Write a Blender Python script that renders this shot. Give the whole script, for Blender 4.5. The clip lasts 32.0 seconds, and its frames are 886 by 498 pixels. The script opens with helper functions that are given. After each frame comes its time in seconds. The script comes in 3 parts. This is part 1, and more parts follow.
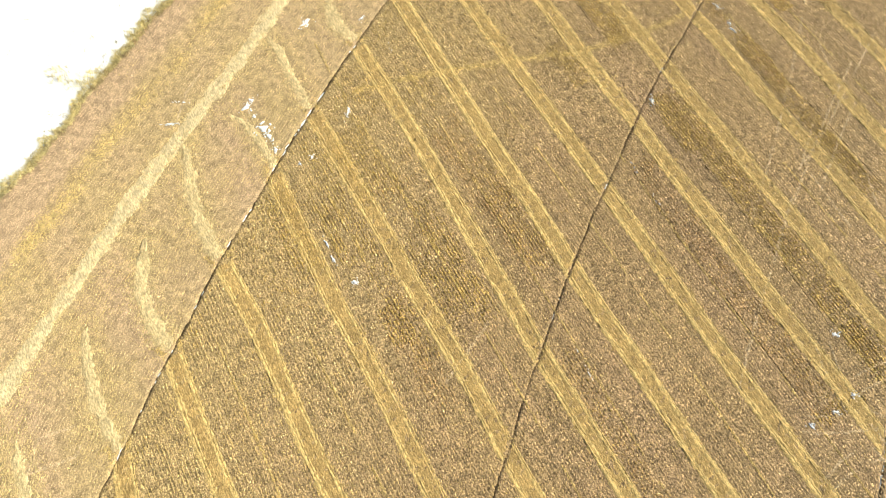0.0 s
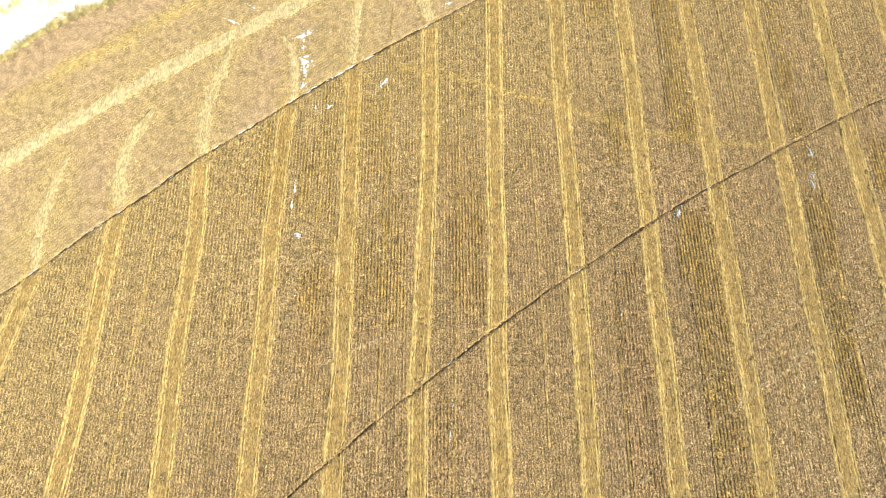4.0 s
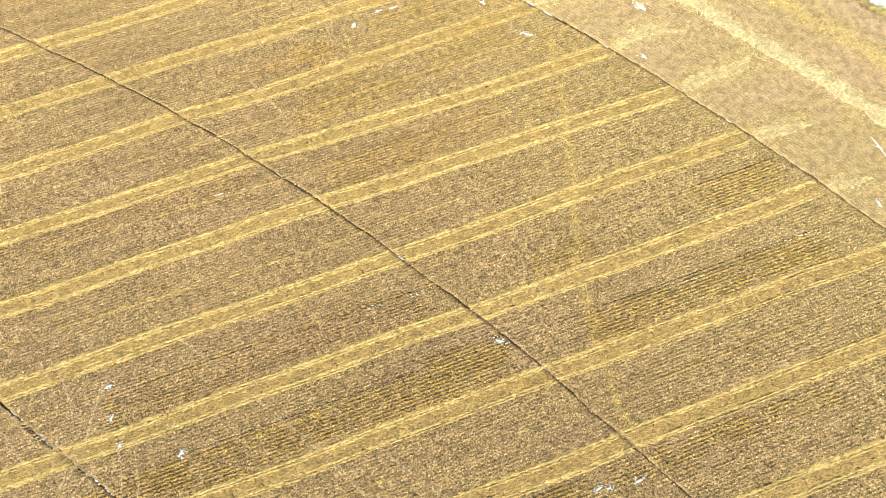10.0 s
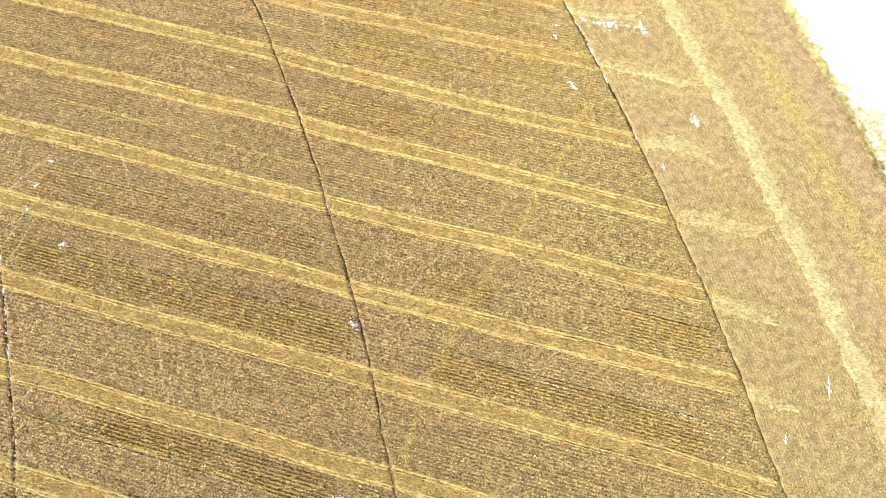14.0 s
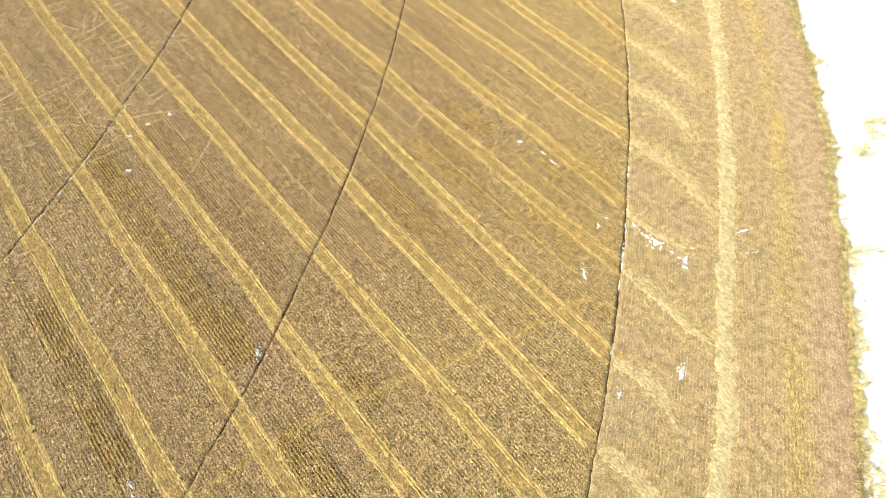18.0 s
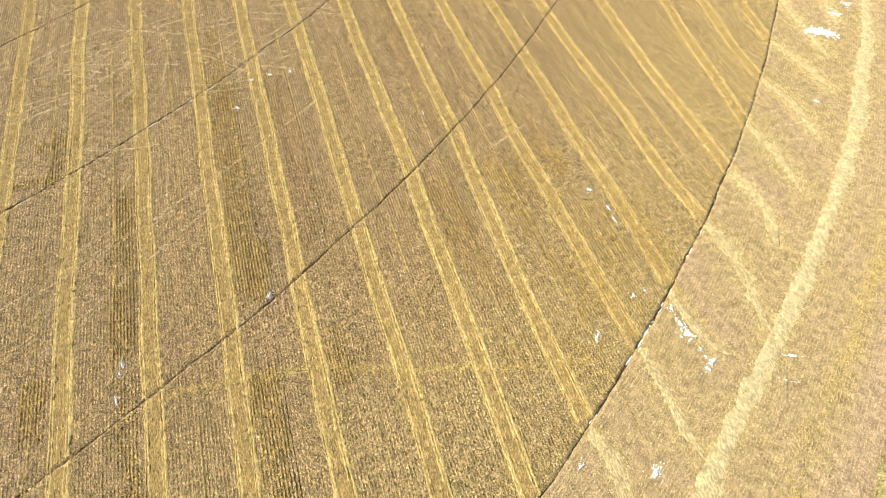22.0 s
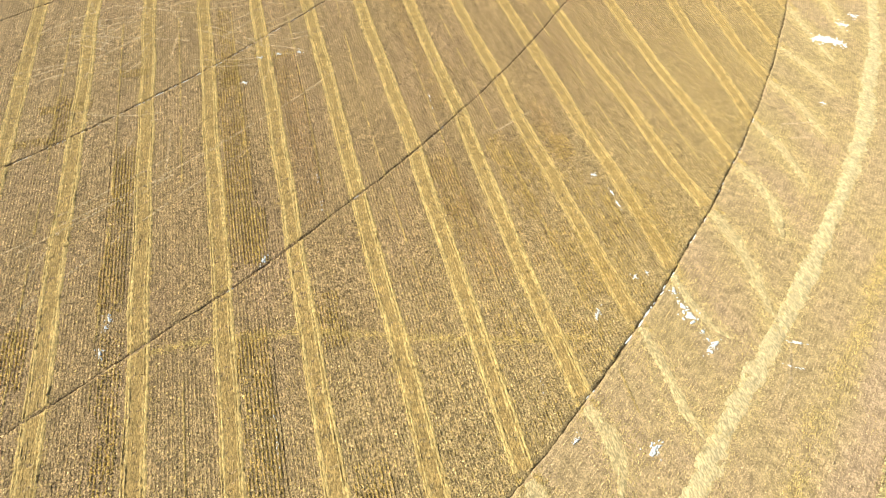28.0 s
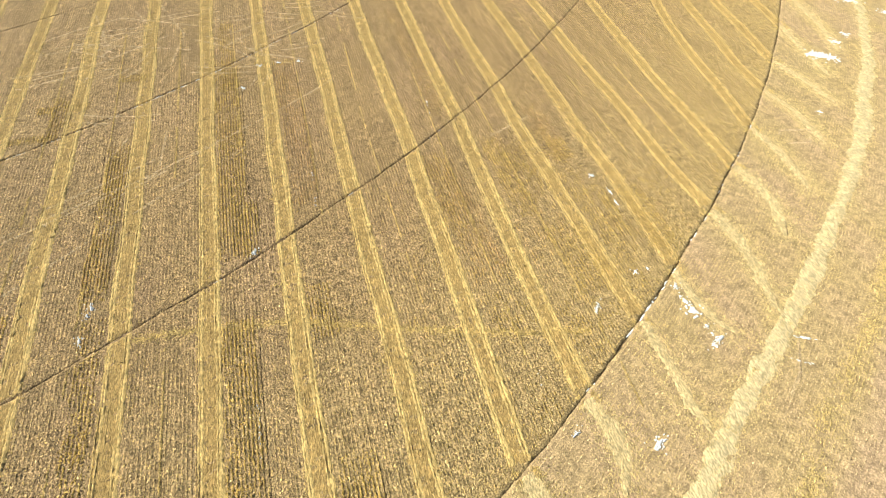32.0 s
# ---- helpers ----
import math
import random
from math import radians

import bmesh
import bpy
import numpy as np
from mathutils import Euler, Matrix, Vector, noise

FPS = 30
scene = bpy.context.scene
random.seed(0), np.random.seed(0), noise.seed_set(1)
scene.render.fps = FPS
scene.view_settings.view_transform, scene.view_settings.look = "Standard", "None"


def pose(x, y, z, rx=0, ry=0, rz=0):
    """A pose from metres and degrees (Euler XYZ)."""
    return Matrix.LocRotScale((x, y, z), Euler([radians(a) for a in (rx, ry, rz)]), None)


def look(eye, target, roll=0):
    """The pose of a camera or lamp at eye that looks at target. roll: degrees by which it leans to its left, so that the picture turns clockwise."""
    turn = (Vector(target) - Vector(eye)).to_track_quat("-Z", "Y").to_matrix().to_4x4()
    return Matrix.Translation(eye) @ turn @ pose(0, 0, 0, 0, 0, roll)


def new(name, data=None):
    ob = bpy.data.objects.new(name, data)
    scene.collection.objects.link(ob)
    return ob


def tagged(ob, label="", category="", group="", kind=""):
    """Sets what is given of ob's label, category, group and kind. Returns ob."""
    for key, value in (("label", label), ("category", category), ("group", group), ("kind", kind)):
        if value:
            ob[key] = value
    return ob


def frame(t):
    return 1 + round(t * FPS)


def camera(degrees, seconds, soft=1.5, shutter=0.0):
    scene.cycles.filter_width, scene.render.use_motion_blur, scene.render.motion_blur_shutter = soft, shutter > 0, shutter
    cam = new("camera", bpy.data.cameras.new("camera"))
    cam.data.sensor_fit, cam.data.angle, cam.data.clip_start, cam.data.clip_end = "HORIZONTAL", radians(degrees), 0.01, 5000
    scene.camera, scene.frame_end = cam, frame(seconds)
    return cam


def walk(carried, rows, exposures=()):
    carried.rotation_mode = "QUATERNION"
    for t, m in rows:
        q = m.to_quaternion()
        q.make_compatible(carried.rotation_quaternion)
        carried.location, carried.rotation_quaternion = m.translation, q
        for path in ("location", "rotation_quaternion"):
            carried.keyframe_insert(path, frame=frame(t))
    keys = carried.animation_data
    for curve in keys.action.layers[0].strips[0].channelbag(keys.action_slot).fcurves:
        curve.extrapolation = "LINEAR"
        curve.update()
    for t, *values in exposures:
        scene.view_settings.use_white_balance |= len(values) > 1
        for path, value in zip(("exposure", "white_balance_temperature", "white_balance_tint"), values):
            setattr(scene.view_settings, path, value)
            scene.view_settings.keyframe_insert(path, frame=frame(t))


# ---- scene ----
cam = camera(77.3, 32.0, soft=0.5)
PATH = [
    (0, (-22.47, 46.52, 67.28), (-11.53, 38.97, 29.56), 5.00),
    (0.5, (-22.48, 45.96, 67.34), (-11.00, 39.73, 29.53), 5.87),
    (1, (-23.06, 44.62, 67.29), (-11.19, 39.16, 29.49), 5.57),
    (1.5, (-23.28, 42.79, 67.45), (-11.35, 37.81, 29.60), 5.32),
    (2, (-23.73, 40.49, 67.47), (-11.72, 35.85, 29.60), 5.04),
    (2.5, (-24.50, 37.74, 67.34), (-12.29, 33.52, 29.48), 4.39),
    (4.5, (-24.43, 24.28, 66.85), (-12.59, 24.41, 28.65), 4.12),
    (5, (-23.79, 20.28, 67.04), (-12.23, 21.16, 28.75), 3.56),
    (5.5, (-22.74, 16.11, 67.18), (-11.61, 17.78, 28.79), 2.65),
    (6, (-21.58, 12.01, 67.40), (-11.03, 14.96, 28.93), 1.23),
    (6.5, (-20.43, 8.10, 67.36), (-10.46, 12.45, 28.87), -0.01),
    (7, (-18.97, 4.47, 67.29), (-9.82, 10.28, 28.79), -1.25),
    (7.5, (-17.49, 0.97, 67.16), (-9.25, 8.20, 28.69), -2.21),
    (8, (-15.57, -2.25, 67.07), (-8.47, 6.30, 28.64), -3.49),
    (8.5, (-13.27, -5.01, 66.92), (-7.21, 4.46, 28.53), -4.50),
    (9, (-10.66, -7.83, 66.67), (-5.60, 2.53, 28.37), -5.78),
    (9.5, (-8.22, -10.02, 66.29), (-4.20, 1.11, 28.08), -5.98),
    (10, (-5.66, -11.58, 66.12), (-2.76, 0.06, 27.97), -5.87),
    (10.5, (-3.23, -12.76, 65.97), (-1.19, -0.81, 27.85), -5.17),
    (11, (-0.30, -13.26, 66.09), (0.92, -1.31, 27.93), -5.16),
    (11.5, (2.53, -13.71, 66.00), (2.87, -1.71, 27.84), -4.94),
    (12, (5.22, -13.80, 65.95), (4.60, -1.89, 27.77), -4.52),
    (12.5, (7.79, -14.11, 65.79), (6.37, -2.08, 27.66), -3.67),
    (13, (10.52, -14.08, 65.78), (8.38, -2.08, 27.68), -3.26),
    (13.5, (13.15, -13.54, 65.81), (10.41, -1.77, 27.68), -2.76),
    (15.5, (25.01, -9.958, 65.764), (24.642, -9.4, 63.879), -3.1),
    (16, (27.553, -8.837, 65.623), (27.088, -8.234, 63.774), -2.4),
    (16.5, (29.876, -7.54, 65.521), (29.325, -6.907, 63.706), -1.8),
    (17, (32.217, -6.18, 65.534), (31.581, -5.526, 63.755), -1.7),
    (17.5, (34.358, -4.68, 65.513), (33.638, -4.011, 63.771), -1.3),
    (18, (36.369, -3.012, 65.487), (35.569, -2.339, 63.782), -1.0),
    (18.5, (38.378, -1.121, 65.494), (37.505, -0.479, 63.813), -1.0),
    (19, (40.24, 0.985, 65.569), (39.327, 1.569, 63.888), -1.0),
    (19.5, (41.75, 2.95, 65.589), (40.804, 3.474, 63.907), -0.6),
    (20, (42.754, 4.259, 65.679), (41.773, 4.707, 63.995), 0.2),
    (20.5, (43.28, 4.937, 65.637), (42.278, 5.325, 63.95), 0.3),
    (21, (43.625, 5.207, 65.471), (42.618, 5.575, 63.783), 0.4),
    (21.5, (43.887, 5.379, 65.194), (42.857, 5.744, 63.519), 0.6),
    (22, (43.958, 5.53, 64.9), (42.892, 5.899, 63.248), 0.7),
    (22.5, (43.894, 5.507, 64.522), (42.796, 5.881, 62.893), 0.9),
    (23, (43.745, 5.322, 64.059), (42.62, 5.704, 62.449), 1.2),
    (23.5, (43.843, 5.337, 63.806), (42.704, 5.72, 62.207), 1.4),
    (24, (44.325, 5.321, 63.542), (43.185, 5.702, 61.943), 1.6),
    (24.5, (45.198, 5.35, 63.165), (44.054, 5.728, 61.568), 1.7),
    (25, (46.368, 5.219, 62.795), (45.222, 5.597, 61.2), 1.8),
    (25.5, (47.568, 4.871, 62.533), (46.423, 5.249, 60.938), 2.0),
    (26, (48.368, 4.445, 62.124), (47.229, 4.826, 60.525), 2.5),
    (26.5, (48.809, 4.203, 61.711), (47.671, 4.586, 60.112), 2.7),
    (28.5, (49.01, 4.229, 58.902), (47.868, 4.621, 57.307), 3.3),
    (29, (48.968, 4.229, 58.253), (47.827, 4.624, 56.659), 3.5),
    (29.5, (49.241, 4.295, 57.532), (48.098, 4.691, 55.939), 3.6),
    (30, (49.708, 4.301, 56.799), (48.562, 4.698, 55.209), 3.6),
    (30.5, (50.298, 4.221, 56.037), (49.099, 4.632, 54.49), 3.6),
    (31, (51.241, 4.043, 55.322), (49.998, 4.464, 53.812), 3.5),
    (31.5, (52.137, 3.984, 54.711), (50.89, 4.403, 53.204), 3.3),
    (32, (53.016, 3.983, 54.219), (51.756, 4.401, 52.722), 3.1),
]
EXPOSURES = ((0, 0.46, 6500, 6), (3, 0.46, 6450, 5.5), (6, 0.46, 6450, 2.5), (9, 0.46, 6450, 2), (11, 0.46, 6450, 3), (16, 0.44, 6500, 4), (17.5, 0.41, 6500, 4.5),
             (19, 0.39, 6500, 5), (20, 0.39, 6500, 5), (21, 0.44, 6500, 4.5), (22, 0.46, 6500, 4), (26, 0.46, 6500, 3.5), (32, 0.47, 6500, 4))
walk(cam, [(t, look(eye, target, roll)) for t, eye, target, roll in PATH], EXPOSURES)

# ---- light ----
SUN_AZIMUTH, SUN_HEIGHT = 245.0, 30.0
world = bpy.data.worlds.new("sky")
scene.world = world
world.use_nodes = True
sky = world.node_tree.nodes.new("ShaderNodeTexSky")
sky.sky_type = "NISHITA"
sky.sun_disc = False
sky.air_density, sky.dust_density = 0.8, 4.0
sky.sun_elevation, sky.sun_rotation = radians(SUN_HEIGHT), radians(90 - SUN_AZIMUTH)
backdrop = world.node_tree.nodes["Background"]
backdrop.inputs["Strength"].default_value = 0.065
world.node_tree.links.new(sky.outputs["Color"], backdrop.inputs["Color"])
sun = new("sun", bpy.data.lights.new("sun", "SUN"))
sun.data.energy, sun.data.angle, sun.data.color = 4.85, radians(0.5), (1.0, 0.95, 0.785)
sun_way = Vector((math.cos(radians(SUN_AZIMUTH)) * math.cos(radians(SUN_HEIGHT)),
                  math.sin(radians(SUN_AZIMUTH)) * math.cos(radians(SUN_HEIGHT)), math.sin(radians(SUN_HEIGHT))))
sun.matrix_world = look(sun_way * 300, (0, 0, 0))

# ---- plan ----
PIVOT = (-282.6, -174.15)            # middle of the round field
TRACKS = (251.2, 291.1, 332.0, 373.3)  # wheel tracks of the pivot
EDGE = 402.3                         # field edge
BAND = 387.6                         # straw on the headland
ROW = 0.41                           # distance between stubble rows
# windrows: how thick the straw lies, and the line from inside to the headland
WINDROWS = (
    (0.9, ((-100, -59.6), (60, -59.6))), (0.9, ((-100, -49.7), (60, -49.7))), (0.8, ((-100, -39.9), (70, -39.9))),
    (1.0, ((-100, -30.1), (65, -30.0))), (0.75, ((-100, -19.9), (60, -19.6))), (0.75, ((-100, -9.9), (40, -10.0), (56, -10.6))),
    (0.9, ((-100, 0.1), (20, -0.3), (47, 0.0), (54, -1.2))), (1.0, ((-100, 9.9), (42, 9.6), (51, 8.2))),
    (0.9, ((-100, 20.1), (-20, 19.9), (36, 18.8), (41.6, 19.4), (46.6, 19.2), (49.5, 21.0))),
    (0.9, ((-100, 30.2), (-20, 29.3), (10, 28.2), (31.4, 28.1), (35.5, 29.0), (38.5, 28.8), (42, 27.3))),
    (0.65, ((-100, 39.2), (0, 38.6), (25, 39.0), (31, 38.9), (35.5, 38.7), (39, 39.2))), (0.62, ((-100, 48.6), (0, 48.2), (16, 47.6), (20, 46.8), (25.8, 47.6), (29, 49.2))),
    (0.85, ((-100, 58.2), (0, 57.8), (9, 58.3), (16, 58.7), (21, 57.8), (26, 56.5), (29, 56.6))),
    (0.8, ((-100, 75.0), (-54, 71.0), (-25, 68.6), (2, 67.8), (6.5, 68.5), (10.5, 68.2), (15, 66.4), (17, 65.4))),
    (0.66, ((-100, 97.0), (-52, 85.5), (-42, 82.7), (-24, 79.6), (-6, 76.8), (0, 77.4), (6, 76.6), (10, 75.5))),
    (0.64, ((-100, 104.0), (-45, 91.0), (-25, 87.4), (-14, 86.6), (-8.8, 87.6), (1, 86.4))),
    (0.64, ((-100, 112.0), (-49, 99.1), (-25, 95.2), (-17, 96.6), (-9, 96.8))),
    (0.62, ((-100, 120.0), (-47, 108.5), (-35, 106.2), (-17, 102.5))), (0.62, ((-100, 128.0), (-46, 118.1), (-35, 115.7), (-24, 111.0))),
)
# strips of taller golden stubble: x from, to, y from, to
GOLDEN = ((-8, 2.4, -7.0, -3.5, 0.8), (12, 44, -8.7, -5.1, 0.9), (31, 44, 1.4, 5.4, 0.8), (9, 17, 0.9, 4.2, 0.6), (-7, 5.5, -24.6, -21.4, 0.95), (5, 13, -34.4, -31.6, 0.7),
          (-62, -36, -7.6, -5.3, 0.5), (0.5, 11, 43.4, 45.2, 0.9), (2, 16, 47.0, 50.6, 0.6), (7, 19, 33.6, 39.2, 0.5), (-47, -38, -9.5, -4.5, 0.4), (-25, -7, -24.2, -21.0, 0.75),
          (-12, 0, 31.5, 38.0, 0.45), (8, 36, -24.0, -21.5, 0.6), (-37.8, -35.8, -36, -28, 0.8), (-44.8, -42.8, -24.5, -19.5, 0.8), (-38.8, -36.2, -8.4, -4.6, 0.9),
          (-44.6, -42.4, -1.5, 5.3, 0.8), (-30, -28.3, -39, -32, 0.8), (-15, 20, 40.0, 43.0, 0.4), (-36, 2.7, -8.8, -4.6, 0.7), (-43, -4, 1.0, 5.2, 0.35), (-14, 4.5, 31.0, 34.6, 0.45),
          (-12, 4.5, 20.8, 24.7, 0.5), (-21, -5, 41.0, 44.4, 0.35), (-10, 14, 21.5, 26.0, 0.35), (-11, -6, 41.3, 44.6, 0.9), (-40, -27, -34, -31.5, 0.5), (-60, -20, 25.6, 28.4, 0.3))
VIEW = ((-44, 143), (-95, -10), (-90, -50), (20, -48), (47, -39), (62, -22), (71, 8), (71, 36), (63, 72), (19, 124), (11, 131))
rng = np.random.default_rng(7)


def polar(r, degrees):
    a = np.radians(degrees)
    return PIVOT[0] + r * np.cos(a), PIVOT[1] + r * np.sin(a)


def radius(x, y):
    return np.hypot(x - PIVOT[0], y - PIVOT[1])


def bearing(x, y):
    return np.degrees(np.arctan2(y - PIVOT[1], x - PIVOT[0]))


def waves(x, y, size, seed):
    """Smooth uneven values of about -1 to 1 over the plan, with that size of lump."""
    r = np.random.default_rng(seed)
    out = np.zeros_like(np.asarray(x, float))
    for n in range(7):
        a, p, k = r.uniform(0, 6.28), r.uniform(0, 6.28), r.uniform(0.6, 1.7) * 3.14 / size
        out = out + np.sin((x * math.cos(a) + y * math.sin(a)) * k + p)
    return out / 2.6


def grain(x, y, cell, seed):
    """Smooth random values of 0 to 1 over the plan, with cells of that size."""
    r = np.random.default_rng(seed)
    table = r.random((257, 257))
    u, v = x / cell + 1000.0, y / cell + 1000.0
    i, j = np.floor(u).astype(int), np.floor(v).astype(int)
    f, g = u - i, v - j
    f, g = f * f * (3 - 2 * f), g * g * (3 - 2 * g)
    pick = lambda a, b: table[a % 257, b % 257]  # noqa: E731
    return (pick(i, j) * (1 - f) + pick(i + 1, j) * f) * (1 - g) + (pick(i, j + 1) * (1 - f) + pick(i + 1, j + 1) * f) * g


def along(a, size, seed):
    """The same along one line."""
    return waves(a, 0 * a, size, seed)


def line_y(line, x):
    return np.interp(x, [p[0] for p in line], [p[1] for p in line])


def line_end(line):
    """Where a windrow runs into the band on the headland."""
    xs = np.linspace(-60, 75, 1351)
    inside = radius(xs, line_y(line, xs)) < BAND - 1.0
    return float(xs[inside].max())


def x_track(line):
    """Where a windrow crosses the outermost wheel track."""
    xs = np.linspace(-60, 75, 1351)
    return float(xs[radius(xs, line_y(line, xs)) < TRACKS[-1]].max())


def edge_shift(a):
    """How far the field edge strays from its circle, by bearing."""
    return np.interp(a, (29, 34, 37, 40, 45, 52), (-1.5, -1.1, -0.3, 0.9, 2.2, 3.2)) + 0.3 * along(a * 7, 6.0, 31)


def band_shift(a):
    return np.interp(a, (29, 34, 37, 40, 43, 48), (-0.5, -0.8, -0.1, 0.9, 1.9, 2.4)) + 0.25 * along(a * 7, 12.0, 41)


def from_windrow(x, y):
    """The distance to the nearest windrow's middle, and how thick that windrow is."""
    best, thick = np.full(len(x), 99.0), np.zeros(len(x))
    for s, line in WINDROWS:
        d = np.abs(y - line_y(line, x))
        nearer = d < best
        best, thick = np.where(nearer, d, best), np.where(nearer, s, thick)
    return best, thick


# ---- materials ----
def material(name, build, rough=0.9):
    m = bpy.data.materials.new(name)
    m.use_nodes = True
    bsdf = m.node_tree.nodes["Principled BSDF"]
    bsdf.inputs["Roughness"].default_value = rough
    bsdf.inputs["Specular IOR Level"].default_value = 0.2
    bsdf.inputs["Diffuse Roughness"].default_value = 0.3
    build(m.node_tree.nodes, m.node_tree.links, bsdf)
    return m


def noise_node(nodes, links, size, detail=4, stretch=(1, 1, 1)):
    where = nodes.new("ShaderNodeTexCoord")
    mapping = nodes.new("ShaderNodeMapping")
    mapping.inputs["Scale"].default_value = stretch
    n = nodes.new("ShaderNodeTexNoise")
    n.inputs["Scale"].default_value = 1 / size
    n.inputs["Detail"].default_value = detail
    links.new(where.outputs["Object"], mapping.inputs["Vector"])
    links.new(mapping.outputs["Vector"], n.inputs["Vector"])
    return n.outputs["Fac"]


def blend(nodes, links, factor, a, b, low=0.35, high=0.65):
    """Colours a and b, each three numbers or an output, mixed by a factor that is spread from low to high."""
    spread = nodes.new("ShaderNodeMapRange")
    spread.inputs["From Min"].default_value, spread.inputs["From Max"].default_value = low, high
    links.new(factor, spread.inputs["Value"])
    mix = nodes.new("ShaderNodeMix")
    mix.data_type = "RGBA"
    links.new(spread.outputs["Result"], mix.inputs["Factor"])
    for socket, c in ((mix.inputs["A"], a), (mix.inputs["B"], b)):
        if isinstance(c, tuple):
            socket.default_value = (*c, 1)
        else:
            links.new(c, socket)
    return mix.outputs["Result"]


def tone(nodes, links, colour, factor, low, high):
    """The colour made darker to lighter by a factor, from low to high times itself."""
    spread = nodes.new("ShaderNodeMapRange")
    spread.inputs["From Min"].default_value, spread.inputs["From Max"].default_value = 0.36, 0.64
    spread.inputs["To Min"].default_value, spread.inputs["To Max"].default_value = low, high
    links.new(factor, spread.inputs["Value"])
    scale = nodes.new("ShaderNodeVectorMath")
    scale.operation = "SCALE"
    links.new(colour, scale.inputs[0])
    links.new(spread.outputs["Result"], scale.inputs["Scale"])
    return scale.outputs["Vector"]


def bump(nodes, links, bsdf, height, distance, strength=0.8):
    b = nodes.new("ShaderNodeBump")
    b.inputs["Distance"].default_value, b.inputs["Strength"].default_value = distance, strength
    links.new(height, b.inputs["Height"])
    links.new(b.outputs["Normal"], bsdf.inputs["Normal"])


def earth(dark, light, tint, strips=True, margin=None, rough=1.0):
    """Soil littered with chaff: fine dark pits, light flecks, broad drifts of another tone, and a margin that starts and ends at two radii."""
    def build(nodes, links, bsdf):
        fine = noise_node(nodes, links, 0.15, 4)
        fleck = noise_node(nodes, links, 0.06, 3)
        broad = noise_node(nodes, links, 9.0, 3, (0.35, 1, 1))
        patch = blend(nodes, links, broad, light, tint, 0.45, 0.7)
        colour = blend(nodes, links, fine, dark, patch, 0.36, 0.60)
        colour = blend(nodes, links, fleck, colour, tuple(min(1.0, c * 1.5) for c in light), 0.58, 0.72)
        if strips:
            colour = tone(nodes, links, colour, noise_node(nodes, links, 1.5, 3, (0.07, 1, 1)), 0.88, 1.08)
        if margin:
            where = nodes.new("ShaderNodeTexCoord")
            off = nodes.new("ShaderNodeVectorMath")
            off.operation = "DISTANCE"
            off.inputs[1].default_value = (*PIVOT, 0)
            links.new(where.outputs["Object"], off.inputs[0])
            stray = nodes.new("ShaderNodeMath")
            stray.operation = "MULTIPLY_ADD"
            stray.inputs[1].default_value = 4.0
            links.new(noise_node(nodes, links, 2.5, 3), stray.inputs[0])
            links.new(off.outputs["Value"], stray.inputs[2])
            pits, crust, start, end = margin
            far = blend(nodes, links, fine, pits, crust, 0.36, 0.60)
            colour = blend(nodes, links, stray.outputs["Value"], colour, far, start, end)
        colour = tone(nodes, links, colour, noise_node(nodes, links, 1.1, 4), 0.74, 1.15)
        colour = tone(nodes, links, colour, noise_node(nodes, links, 0.5, 1), 1 - 0.22 * rough, 1 + 0.14 * rough)
        colour = tone(nodes, links, colour, noise_node(nodes, links, 0.2, 1), 1 - 0.46 * rough, 1 + 0.34 * rough)
        links.new(colour, bsdf.inputs["Base Color"])
        bump(nodes, links, bsdf, fine, 0.05, 0.7)
    return build


def straw(a, b, c, broad=7.0, strips=True):
    """Straw whose pieces differ, with a third tone in broad drifts."""
    def build(nodes, links, bsdf):
        island = nodes.new("ShaderNodeNewGeometry").outputs["Random Per Island"]
        colour = blend(nodes, links, island, a, b, 0, 1)
        colour = blend(nodes, links, noise_node(nodes, links, broad, 3), colour, c, 0.4, 0.7)
        if strips:
            colour = tone(nodes, links, colour, noise_node(nodes, links, 1.5, 3, (0.07, 1, 1)), 0.88, 1.06)
        colour = tone(nodes, links, colour, noise_node(nodes, links, 0.7, 3), 0.68, 1.17)
        links.new(colour, bsdf.inputs["Base Color"])
    return build


def mat_of_straw(a, b, dark):
    def build(nodes, links, bsdf):
        streak = noise_node(nodes, links, 0.11, 4, (0.6, 1, 1))
        fine = noise_node(nodes, links, 0.09, 4)
        colour = blend(nodes, links, streak, dark, a, 0.32, 0.48)
        colour = blend(nodes, links, fine, colour, b, 0.45, 0.7)
        colour = tone(nodes, links, colour, noise_node(nodes, links, 1.4, 3), 0.84, 1.1)
        colour = tone(nodes, links, colour, noise_node(nodes, links, 0.2, 1, (0.45, 1.2, 1)), 0.70, 1.20)
        links.new(colour, bsdf.inputs["Base Color"])
        bump(nodes, links, bsdf, fine, 0.08, 1.0)
    return build


def snow_look(nodes, links, bsdf):
    fine = noise_node(nodes, links, 0.4, 5)
    links.new(blend(nodes, links, fine, (0.80, 0.82, 0.86), (0.88, 0.89, 0.90)), bsdf.inputs["Base Color"])
    bump(nodes, links, bsdf, fine, 0.05, 0.5)


